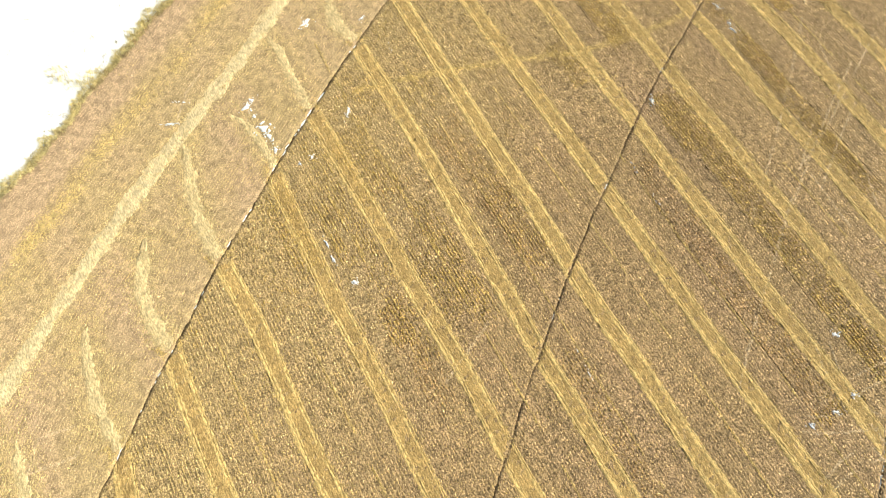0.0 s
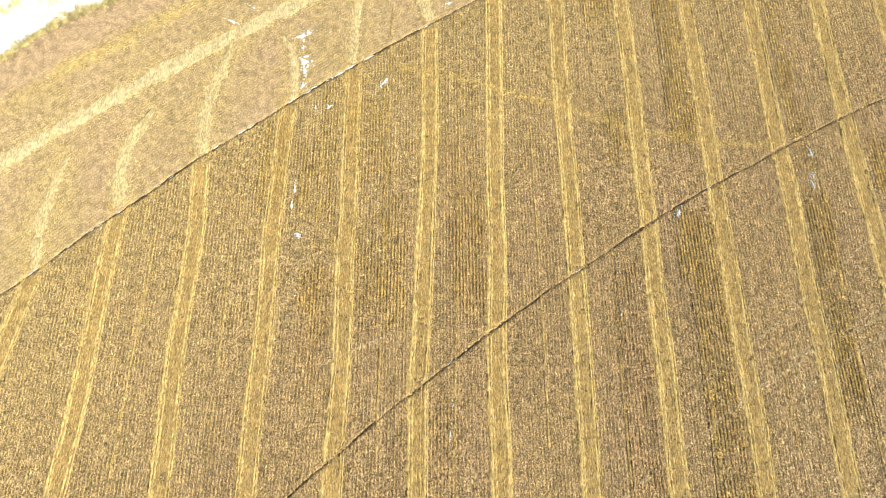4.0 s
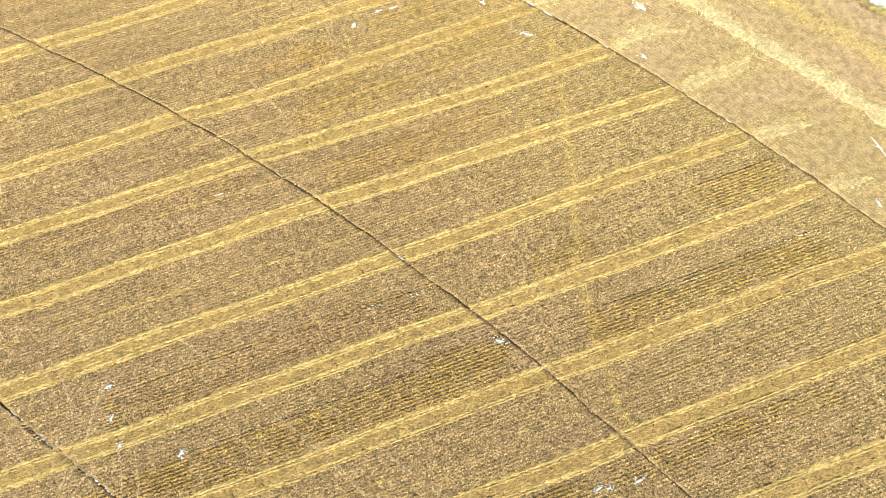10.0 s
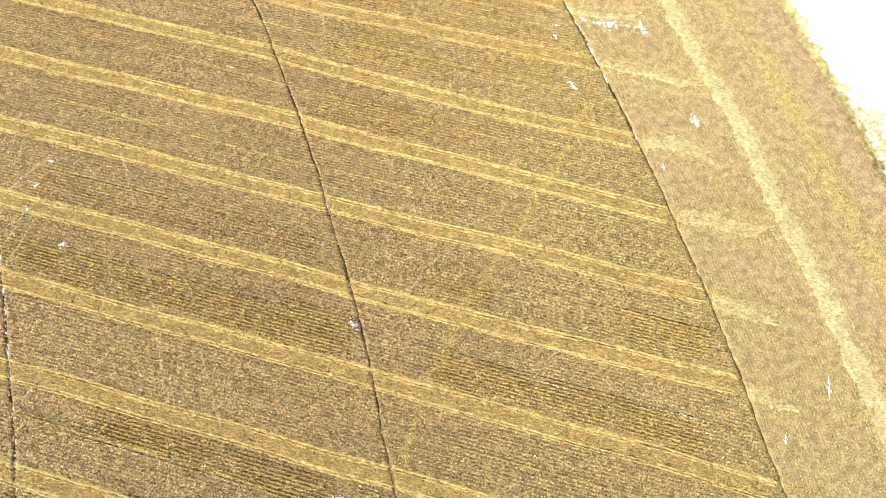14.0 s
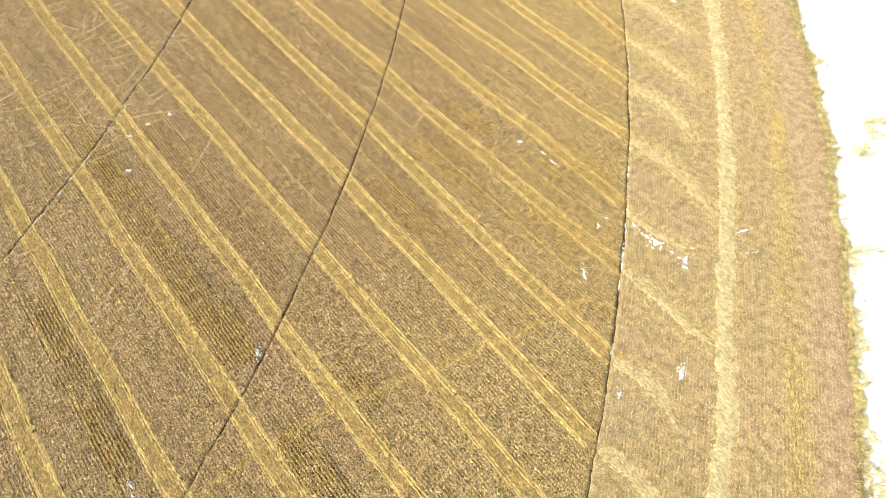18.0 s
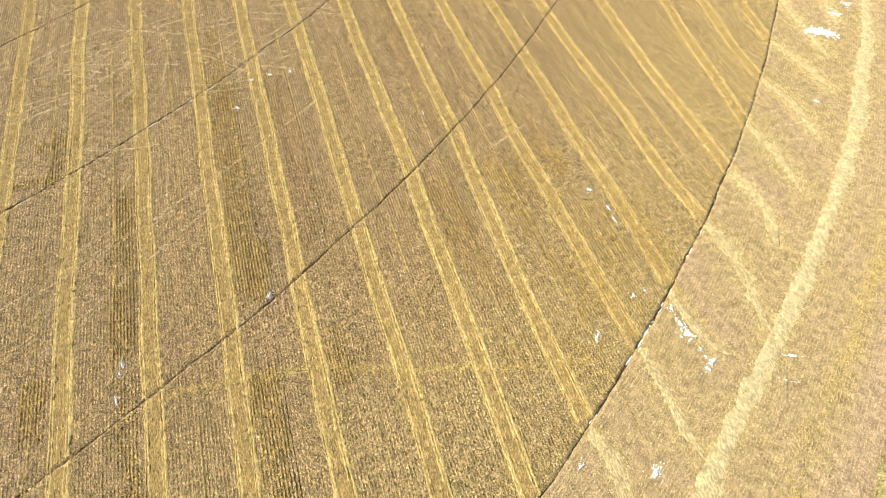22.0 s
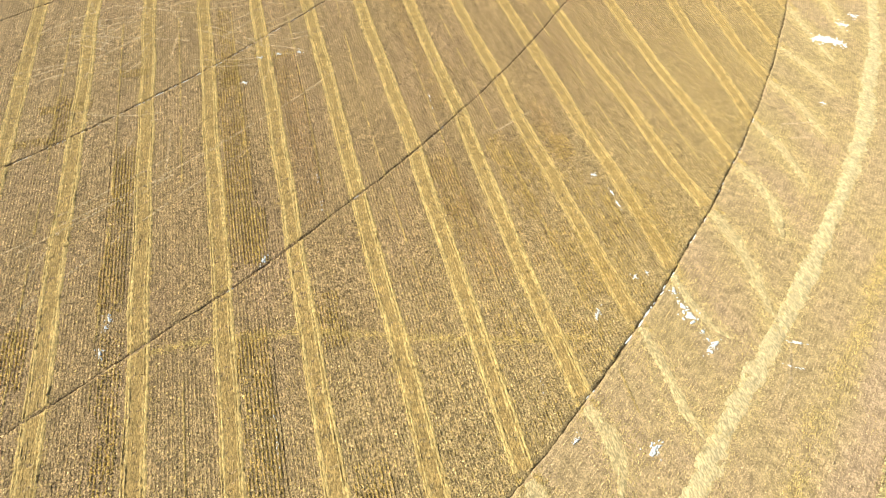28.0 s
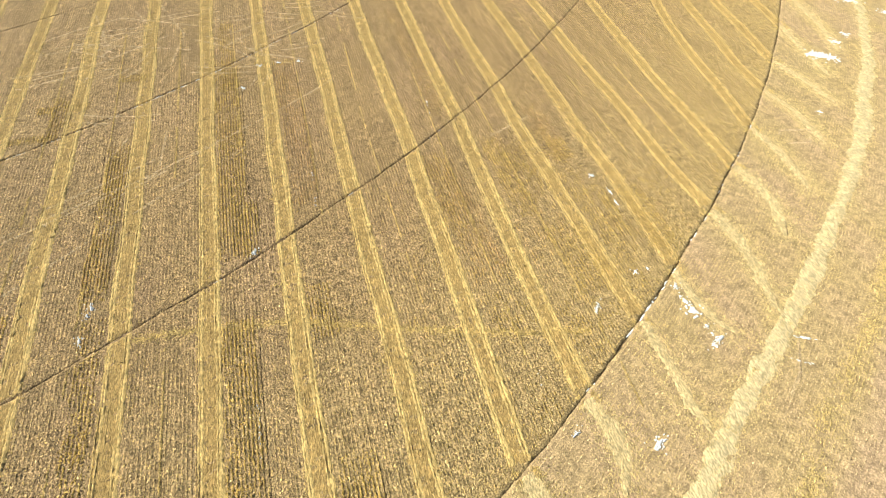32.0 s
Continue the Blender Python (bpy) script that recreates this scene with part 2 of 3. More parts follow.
SOIL = material("field_soil", earth((0.225, 0.148, 0.07), (0.55, 0.388, 0.205), (0.565, 0.385, 0.235), True, ((0.30, 0.21, 0.095), (0.60, 0.44, 0.22), 340, 374)))
HEADLAND = material("headland_soil", earth((0.38, 0.275, 0.15), (0.61, 0.455, 0.235), (0.655, 0.46, 0.305), False, ((0.42, 0.30, 0.175), (0.64, 0.46, 0.30), 398.6, 400.6), 0.45))
# bare soil with the rut's shade painted in, darker than the field's soil
RUT = material("shaded_track_soil", earth((0.09, 0.063, 0.036), (0.28, 0.195, 0.105), (0.22, 0.155, 0.085)))
SNOW = material("snow", snow_look, 0.6)
STUBBLE = material("stubble", straw((0.58, 0.395, 0.187), (0.84, 0.60, 0.305), (0.73, 0.515, 0.268)))
TALL = material("tall_stubble", straw((0.46, 0.31, 0.085), (0.78, 0.56, 0.195), (0.66, 0.45, 0.13)))
RUSSET = material("russet_stubble", straw((0.38, 0.23, 0.09), (0.70, 0.46, 0.21), (0.58, 0.36, 0.16)))
PALE = material("headland_stubble", straw((0.66, 0.495, 0.285), (0.86, 0.665, 0.405), (0.76, 0.575, 0.36), 7.0, False))
CHALK = material("pressed_straw", straw((0.66, 0.50, 0.31), (0.86, 0.69, 0.46), (0.76, 0.59, 0.38), 7.0, False))
FANSTRAW = material("spread_straw", mat_of_straw((0.745, 0.58, 0.31), (0.87, 0.715, 0.425), (0.57, 0.43, 0.22)))
TRAMPLED = material("trampled_stubble", straw((0.60, 0.42, 0.215), (0.84, 0.615, 0.345), (0.74, 0.525, 0.30)))
MAT = material("straw_mat", mat_of_straw((0.53, 0.36, 0.14), (0.65, 0.455, 0.19), (0.32, 0.205, 0.08)))
RIDGE = material("windrow_straw", mat_of_straw((0.74, 0.535, 0.22), (0.89, 0.67, 0.305), (0.53, 0.36, 0.135)))
WISP = material("straw_wisps", straw((0.60, 0.425, 0.15), (0.83, 0.62, 0.25), (0.72, 0.52, 0.20)))
LOOSE = material("loose_straw", straw((0.60, 0.42, 0.14), (0.90, 0.69, 0.30), (0.80, 0.585, 0.225)))
CHAFF = material("pale_straw", straw((0.70, 0.535, 0.24), (0.90, 0.725, 0.39), (0.82, 0.64, 0.32), 7.0, False))
HEADWISP = material("headland_wisps", straw((0.68, 0.505, 0.20), (0.89, 0.70, 0.32), (0.80, 0.61, 0.26), 7.0, False))
BANDSTRAW = material("headland_straw", mat_of_straw((0.78, 0.625, 0.36), (0.89, 0.755, 0.485), (0.60, 0.465, 0.255)))
GRASS = material("dry_grass", straw((0.70, 0.59, 0.27), (0.92, 0.83, 0.50), (0.80, 0.69, 0.35), 3.0))
WEED = material("dead_weed", straw((0.36, 0.28, 0.13), (0.56, 0.46, 0.25), (0.46, 0.36, 0.19), 3.0))


# ---- building ----
def mesh_of(name, verts, faces, materials, smooth=False):
    """A mesh from arrays: verts n x 3, faces a list of arrays or one array of equal faces."""
    me = bpy.data.meshes.new(name)
    verts, faces = np.asarray(verts, np.float32), np.asarray(faces, np.int32)
    me.vertices.add(len(verts))
    me.vertices.foreach_set("co", verts.ravel())
    me.loops.add(faces.size)
    me.loops.foreach_set("vertex_index", faces.ravel())
    me.polygons.add(len(faces))
    me.polygons.foreach_set("loop_start", np.arange(0, faces.size, faces.shape[1], dtype=np.int32))
    me.update(calc_edges=True)
    for m in materials:
        me.materials.append(m)
    if smooth:
        me.polygons.foreach_set("use_smooth", np.ones(len(faces), bool))
    return me


def grid_faces(rows, cols):
    i = np.arange(rows - 1)[:, None] * cols + np.arange(cols - 1)[None]
    i = i.ravel()
    return np.stack([i, i + 1, i + cols + 1, i + cols], 1)


def lumps(x, y, z, along_row, wide, tall, turn, lean=0.5):
    """Arrays of verts and faces: a leaning, uneven three-sided tuft at each place."""
    n = len(x)
    c, s = np.cos(turn), np.sin(turn)
    flip = rng.choice([-1.0, 1.0], n)
    verts = np.zeros((n, 4, 3))
    for i, (u, v) in enumerate(((-1, -0.8), (1, -0.8), (0, 1.1))):
        a = (u + rng.normal(0, 0.3, n)) * along_row / 2 * flip
        b = (v + rng.normal(0, 0.2, n)) * wide / 2 * flip
        verts[:, i] = np.stack([x + a * c - b * s, y + a * s + b * c, z - 0.03], 1)
    verts[:, 3] = np.stack([x + rng.normal(0, lean, n) * wide, y + rng.normal(0, lean, n) * wide, z + tall], 1)
    base = np.arange(n)[:, None] * 4
    faces = (base[:, :, None] + np.array([[0, 1, 3], [1, 2, 3], [2, 0, 3]])[None]).reshape(-1, 3)
    return verts.reshape(-1, 3), faces


def ground_height(x, y):
    return 0.06 * waves(x, y, 25.0, 4)


# ---- ground ----
def track_size(t, a):
    """How wide a wheel track has been worn, by bearing."""
    if t == TRACKS[3]:
        return np.interp(a, (29, 32.6, 34.2, 35, 38, 40, 60), (0.65, 0.75, 1.45, 1.75, 1.6, 1.0, 0.75))
    return np.full(len(a), {TRACKS[0]: 1.0, TRACKS[1]: 1.5, TRACKS[2]: 0.9}[t])


def build_ground():
    angles = np.unique(np.concatenate([np.arange(64, 372.1, 4.0) - 360, np.arange(12, 64.01, 0.1)]))
    radii = [0.5, 60, 120, 180, 220]
    for t in TRACKS:
        radii += [t - 0.5, t - 0.15, t - 0.055, t, t + 0.055, t + 0.15, t + 0.5]
    marks = sorted(TRACKS)
    for a, b in zip([235] + [m + 0.5 for m in marks], [m - 0.5 for m in marks] + [EDGE]):
        radii += list(np.linspace(a, b, max(3, int((b - a) / 1.6)))[1:-1])
    radii += [EDGE, EDGE + 0.5, EDGE + 1.0, EDGE + 2.0, EDGE + 4, EDGE + 7, EDGE + 12, EDGE + 20, EDGE + 35, EDGE + 60, 520, 700, 1000, 1600, 2600, 4200]
    radii = np.unique(np.round(radii, 3))
    rr, aa = np.meshgrid(radii, angles, indexing="ij")
    shift = np.zeros_like(rr)
    depth = np.zeros_like(rr)
    profile = {-0.5: 0.0, -0.15: 0.0, -0.055: -0.09, 0.0: -0.115, 0.055: -0.09, 0.15: 0.0, 0.5: 0.0}
    kind = np.zeros(len(radii), int)
    for t in TRACKS:
        for off, h in profile.items():
            i = int(np.argmin(np.abs(radii - t - off)))
            wob = 0.12 * along(angles * 7, 9.0, int(t)) + 0.07 * along(angles * 7, 1.2, int(t) + 1)
            shift[i] = wob + off * (track_size(t, angles) - 1) * (abs(off) < 0.4)
            depth[i] = h * track_size(t, angles) * np.clip(1 + 0.35 * waves(angles * 7, 0 * angles, 3.0, int(t) + 2) + 0.25 * along(angles * 7, 0.9, int(t) + 3 + int(off * 100)), 0.2, 1.6)
    ditch = {0.0: 0.0, 0.5: -0.12, 1.0: -0.10, 2.0: 0.08}
    for off, h in ditch.items():
        i = int(np.argmin(np.abs(radii - EDGE - off)))
        depth[i] = h
    near_edge = np.clip(np.where(radii < EDGE, (radii - EDGE + 9) / 9, (EDGE + 24 - radii) / 20), 0, 1)
    shift += near_edge[:, None] * edge_shift(angles)[None]
    x, y = polar(rr + shift, aa)
    z = depth + np.where(rr < EDGE + 60, ground_height(x, y), 0)
    z += np.where(rr > EDGE + 3, 0.06 * waves(x, y, 9, 12), 0) * (rr < 600)
    me = mesh_of("ground", np.stack([x, y, z], -1).reshape(-1, 3), grid_faces(len(radii), len(angles)), [SOIL, HEADLAND, RUT, SNOW], True)
    middle = (radii[:-1] + radii[1:]) / 2
    slot = np.where(middle > EDGE + 1.0, 3, np.where(middle > TRACKS[-1], 1, 0))
    me.polygons.foreach_set("material_index", np.repeat(slot, len(angles) - 1).astype(np.int32))
    return tagged(new("ground", me), "tan harvested field with round wheel tracks and snow beyond", "ground", kind="structure")


build_ground()


def wheel_track(t):
    """The bare floor of one rut, coloured darker for its shade, with lugs pressed into it by the pivot's tyres."""
    angles = np.arange(12, 64, 0.045)
    across = np.array([-0.06, -0.032, 0.0, 0.032, 0.06])
    narrow = np.clip(0.75 + 0.35 * along(angles * 7, 2.2, int(t) + 8) + 0.2 * along(angles * 7, 0.7, int(t) + 9), 0.3, 1.35) * track_size(t, angles)
    wob = 0.12 * along(angles * 7, 9.0, int(t)) + 0.07 * along(angles * 7, 1.2, int(t) + 1)
    r = np.random.default_rng(int(t) + 5)
    rr = t + wob[:, None] + across[None] * narrow[:, None] + r.normal(0, 0.02, (len(angles), 5))
    x, y = polar(rr, angles[:, None])
    lug = 0.018 * ((np.arange(len(angles)) % 2) * 2 - 1)[:, None] * np.array([0.3, 1, 0.6, 1, 0.3])[None]
    z = ground_height(x, y) + (np.interp(np.abs(across), (0, 0.06), (-0.09, -0.07))[None] * track_size(t, angles)[:, None]) + lug + r.normal(0, 0.012, x.shape)
    me = mesh_of("wheel_track", np.stack([x, y, z], -1).reshape(-1, 3), grid_faces(len(angles), 5), [RUT])
    return tagged(new("wheel_track", me), "dark narrow curved wheel track pressed into the field", "wheel track", "wheel tracks of the pivot", "structure")


for t in TRACKS:
    wheel_track(t)

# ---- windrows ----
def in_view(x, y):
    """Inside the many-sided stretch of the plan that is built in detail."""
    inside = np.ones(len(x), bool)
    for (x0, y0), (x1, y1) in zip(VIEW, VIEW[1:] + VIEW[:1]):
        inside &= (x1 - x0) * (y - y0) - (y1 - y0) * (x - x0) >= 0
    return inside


def part(name, mesh, parent, label="", kind=""):
    ob = new(name, mesh)
    ob.parent = parent
    return tagged(ob, label, kind=kind)


def off_tracks(x, y, z):
    """Straw pressed down out of sight where a wheel track cuts through it."""
    return np.where(np.min(np.abs(radius(x, y)[..., None] - np.array(TRACKS)), -1) < 0.15, z - 0.25, z)


def ridge(xs, mid, half, height, seed):
    """A thin ragged comb of straw along one stubble row."""
    r = np.random.default_rng(seed)
    n = len(xs)
    wide = half * np.clip(1 + 0.2 * along(xs, 0.9, seed + 3) + 0.25 * along(xs, 7, seed + 4) + r.normal(0, 0.16, n), 0.35, 1.8)
    high = height * np.clip(1 + 0.3 * along(xs, 2.5, seed + 5) + r.normal(0, 0.22, n), 0.2, 1.7)
    side = np.array([-1.0, 0.0, 1.0])
    y = mid[:, None] + side[None] * wide[:, None] + r.normal(0, 0.035, (n, 3))
    x = xs[:, None] + r.normal(0, 0.08, (n, 3))
    z = ground_height(x, y) + np.stack([np.full(n, -0.03), high, np.full(n, -0.03)], 1)
    z = off_tracks(x, y, z)
    return mesh_of("ridge", np.stack([x, y, z], -1).reshape(-1, 3), grid_faces(n, 3)[:, ::-1], [RIDGE])


def swath(name, xs, mid, half, height, mat, seed, cols=7, ragged=0.10):
    """A flat ragged mat of straw along a line."""
    r = np.random.default_rng(seed)
    shape = np.linspace(-1, 1, cols)
    left = half * (1 + ragged * along(xs, 1.3, seed + 3) + 0.10 * along(xs, 8, seed + 4) + r.normal(0, ragged, len(xs)))
    right = half * (1 + ragged * along(xs, 1.3, seed + 5) + 0.10 * along(xs, 8, seed + 6) + r.normal(0, ragged, len(xs)))
    off = np.where(shape[None] < 0, left[:, None], right[:, None]) * shape[None]
    y = mid[:, None] + off + r.normal(0, 0.03, off.shape)
    x = xs[:, None] + r.normal(0, 0.08, off.shape)
    z = ground_height(x, y) + np.where(np.abs(shape[None]) > 0.95, -0.03, height - 0.012 * shape[None] ** 2) + r.normal(0, 0.022, off.shape)
    z = off_tracks(x, y, z)
    return mesh_of(name, np.stack([x, y, z], -1).reshape(-1, 3), grid_faces(len(xs), cols)[:, ::-1], [mat])


def windrow(thick, line, seed):
    """A long low swath of straw: a mat with two ridges and a groove, and loose straw on it, spread pale over the headland."""
    r = np.random.default_rng(seed)
    end = min(line_end(line), line[-1][0])
    ob = tagged(new("straw_windrow"), "long low double swath of yellow straw over stubble" if thick > 0.6 else "thin scattered swath of yellow straw over stubble", "windrow", "windrows across the field")
    cross = x_track(line)
    xs = np.arange(-96, cross - 0.4, 0.25)
    mid = line_y(line, xs) + 0.12 * along(xs, 15, seed + 2)
    part("straw_mat", swath("straw_mat", xs, mid, 1.3, 0.02, MAT, seed + 90), ob, "flat golden straw between the rows")
    for k, side in enumerate((-1.12, -0.80, -0.32, 0.16, 0.68, 1.04)):
        heavy = (0.75, 1.2, 0.32, 0.28, 1.0, 1.4)[k] * (0.35 + 0.65 * thick) * r.uniform(0.85, 1.1)
        part("ridge", ridge(xs, mid + side + 0.04 * along(xs, 9, seed + 7 + k), 0.23 * heavy, 0.02 + 0.065 * heavy, seed + 11 * k), ob)
    if end > cross + 3:
        fx = np.arange(cross + 0.5, end, 0.3)
        shrink = np.clip((end - fx) / 3.5, 0.12, 1) ** 0.6
        part("pale_swath", swath("pale_swath", fx, line_y(line, fx), (1.2 if thick > 0.7 else 0.9) * 0.9 * shrink, 0.04, FANSTRAW, seed + 95, 7, 0.16), ob, "pale straw spread over the headland")
    n = int((end + 96) * 55 * thick)
    fan = r.uniform(cross, max(end, cross) + 1.0, int(max(end - cross, 0) * 110))
    px = np.concatenate([r.uniform(-96, end, n), fan])
    n = len(px)
    over = np.clip((radius(px, line_y(line, px)) - TRACKS[-1] - 0.3) / 1.5, 0, 1)
    lanes = np.array([-1.3, -1.0, -0.72, -0.25, 0.25, 0.72, 1.0, 1.3])
    edged = r.choice(lanes, n, p=np.array([0.06, 0.27, 0.14, 0.03, 0.03, 0.14, 0.27, 0.06]))
    full = r.choice(lanes, n, p=np.array([0.08, 0.22, 0.15, 0.05, 0.05, 0.15, 0.22, 0.08]))
    lane = np.where(px < r.uniform(-35, 0, n), full, edged)
    off = (lane + r.normal(0, 0.10, n)) * (1 + 0.15 * along(px, 8, seed + 5)) * (1 + 0.15 * over) + over * r.normal(0, 0.65, n) + r.choice([0, 0, 0, 1], n) * r.normal(0, 0.5, n)
    py = line_y(line, px) + 0.12 * along(px, 15, seed + 2) + off
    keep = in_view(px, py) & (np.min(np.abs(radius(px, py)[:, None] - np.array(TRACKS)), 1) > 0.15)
    for sel, mat, name in ((keep & (over < 0.5), LOOSE, "loose_straw"), (keep & (over >= 0.5), CHAFF, "pale_straw")):
        x, y = px[sel], py[sel]
        m = len(x)
        if m < 5:
            continue
        v, f = lumps(x, y, ground_height(x, y) + 0.02, r.uniform(0.12, 0.36, m), r.uniform(0.05, 0.11, m), r.uniform(0.02, 0.065, m), r.normal(0, 0.4, m))
        part(name, mesh_of(name, v, f, [mat]), ob, "loose straw clumps", "stuff")
    return ob


for n, (thick, line) in enumerate(WINDROWS):
    if line[0][1] > -52:
        windrow(thick, line, 100 + 40 * n)


def headland_band(r0, width, seed):
    """The broad curved swath on the headland."""
    r = np.random.default_rng(seed)
    angles = np.arange(18, 60, 0.07)
    shape = np.linspace(-1, 1, 9)
    w = width / 2.25 * (1 + 0.16 * along(angles * 7, 3, seed) + 0.12 * along(angles * 7, 12, seed + 3))
    mid = r0 + band_shift(angles)
    rr = mid[:, None] + shape[None] * w[:, None] + r.normal(0, 0.06, (len(angles), 9))
    x, y = polar(rr, angles[:, None] + r.normal(0, 0.012, rr.shape))
    z = ground_height(x, y) + 0.06 * (1 - shape[None] ** 2) - 0.03 * (np.abs(shape[None]) > 0.99) + r.normal(0, 0.025, rr.shape)
    me = mesh_of("headland_straw", np.stack([x, y, z], -1).reshape(-1, 3), grid_faces(len(angles), 9), [BANDSTRAW])
    ob = tagged(new("headland_straw", me), "broad pale curved swath of straw on the headland", "windrow")
    n = 40000
    a = r.uniform(18, 60, n)
    rr = np.interp(a, angles, mid) + r.normal(0, width * 0.36, n)
    px, py = polar(rr, a)
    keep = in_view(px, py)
    px, py = px[keep], py[keep]
    m = len(px)
    v, f = lumps(px, py, ground_height(px, py) + 0.03, r.uniform(0.10, 0.28, m), r.uniform(0.06, 0.13, m), r.uniform(0.03, 0.065, m), np.radians(bearing(px, py) + 90) + r.normal(0, 0.5, m))
    part("pale_straw", mesh_of("pale_straw", v, f, [CHAFF]), ob, "loose pale straw", "stuff")


headland_band(BAND, 2.9, 1300)


def edge_straw():
    """Loose straw in a faint broken stripe along the outer rows."""
    n = 34000
    a = rng.uniform(19, 60, n)
    r = 395.3 + band_shift(a) + 0.3 * along(a * 7, 9, 91) + rng.normal(0, 0.75, n)
    x, y = polar(r, a)
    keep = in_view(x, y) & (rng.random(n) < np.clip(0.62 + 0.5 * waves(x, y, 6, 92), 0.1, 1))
    x, y = x[keep], y[keep]
    m = len(x)
    v, f = lumps(x, y, ground_height(x, y) + 0.01, rng.uniform(0.14, 0.36, m), rng.uniform(0.07, 0.14, m), rng.uniform(0.05, 0.13, m), np.radians(bearing(x, y) + 90) + rng.normal(0, 0.4, m))
    tagged(new("edge_straw", mesh_of("edge_straw", v, f, [HEADWISP])), "faint broken stripe of yellow straw by the field edge", "straw", kind="stuff")


edge_straw()


# ---- stubble ----
def scatter(name, x, y, mat, label, size, tall, turn):
    n = len(x)
    v, f = lumps(x, y, ground_height(x, y), size * rng.uniform(0.12, 0.32, n), size * rng.uniform(0.08, 0.17, n), tall * rng.uniform(0.4, 1.5, n), turn + rng.normal(0, 0.3, n))
    return tagged(new(name, mesh_of(name, v, f, [mat])), label, "stubble", kind="stuff")


def trampled():
    """Pale chaff and flattened straw where many wheels turned inside the second track."""
    n = 80000
    x, y = rng.uniform(-92, -15, n), rng.uniform(-50, 20, n)
    r = radius(x, y)
    near, _ = from_windrow(x, y)
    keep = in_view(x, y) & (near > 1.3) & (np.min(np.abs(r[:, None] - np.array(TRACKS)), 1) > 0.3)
    keep &= rng.random(n) < np.clip((304 - r) / 14, 0, 1) * np.clip(0.6 + 0.5 * waves(x, y, 6, 74), 0.1, 1)
    x, y = x[keep], y[keep]
    scatter("flat_chaff", x, y, TRAMPLED, "pale flattened chaff on trampled stubble", 1.6, 0.03, rng.uniform(-0.6, 0.6, len(x)))


def outer_litter():
    """Straw dropped where the cutter turned, denser towards the last track."""
    n = 160000
    x, y = polar(rng.uniform(330, TRACKS[-1] - 0.3, n), rng.uniform(16, 60, n))
    r = radius(x, y)
    near, _ = from_windrow(x, y)
    keep = in_view(x, y) & (near > 1.2) & (np.abs(r - TRACKS[2]) > 0.3)
    keep &= rng.random(n) < np.clip((r - 330) / 36, 0, 1) * np.clip(0.55 + 0.5 * waves(x * 0.3, y, 3, 78), 0.1, 1) * np.clip(0.4 + grain(x, y, 0.9, 79), 0, 1)
    x, y = x[keep], y[keep]
    y = np.where(rng.random(len(y)) < 0.7, np.round(y / ROW) * ROW + rng.normal(0, 0.05, len(y)), y)
    scatter("flat_straw", x, y, CHAFF, "pale yellow straw dropped over the outer rows", 1.5, 0.035, 0)


def golden(x, y, x0, x1, y0, y1, share):
    """Which places lie in a strip of golden stubble with a broken edge."""
    wob = 0.3 * along(x, 4, 400 + int(x0 * 3))
    fade = np.clip(np.minimum(x - x0, x1 - x) / 4 + 0.4, 0, 1) if x1 - x0 > 9 else 1.0
    return (x > x0) & (x < x1) & (y > y0 + wob) & (y < y1 + wob) & (rng.random(len(x)) < share * fade * (0.45 + 1.1 * grain(x * 0.6, y, 1.3, 67)))


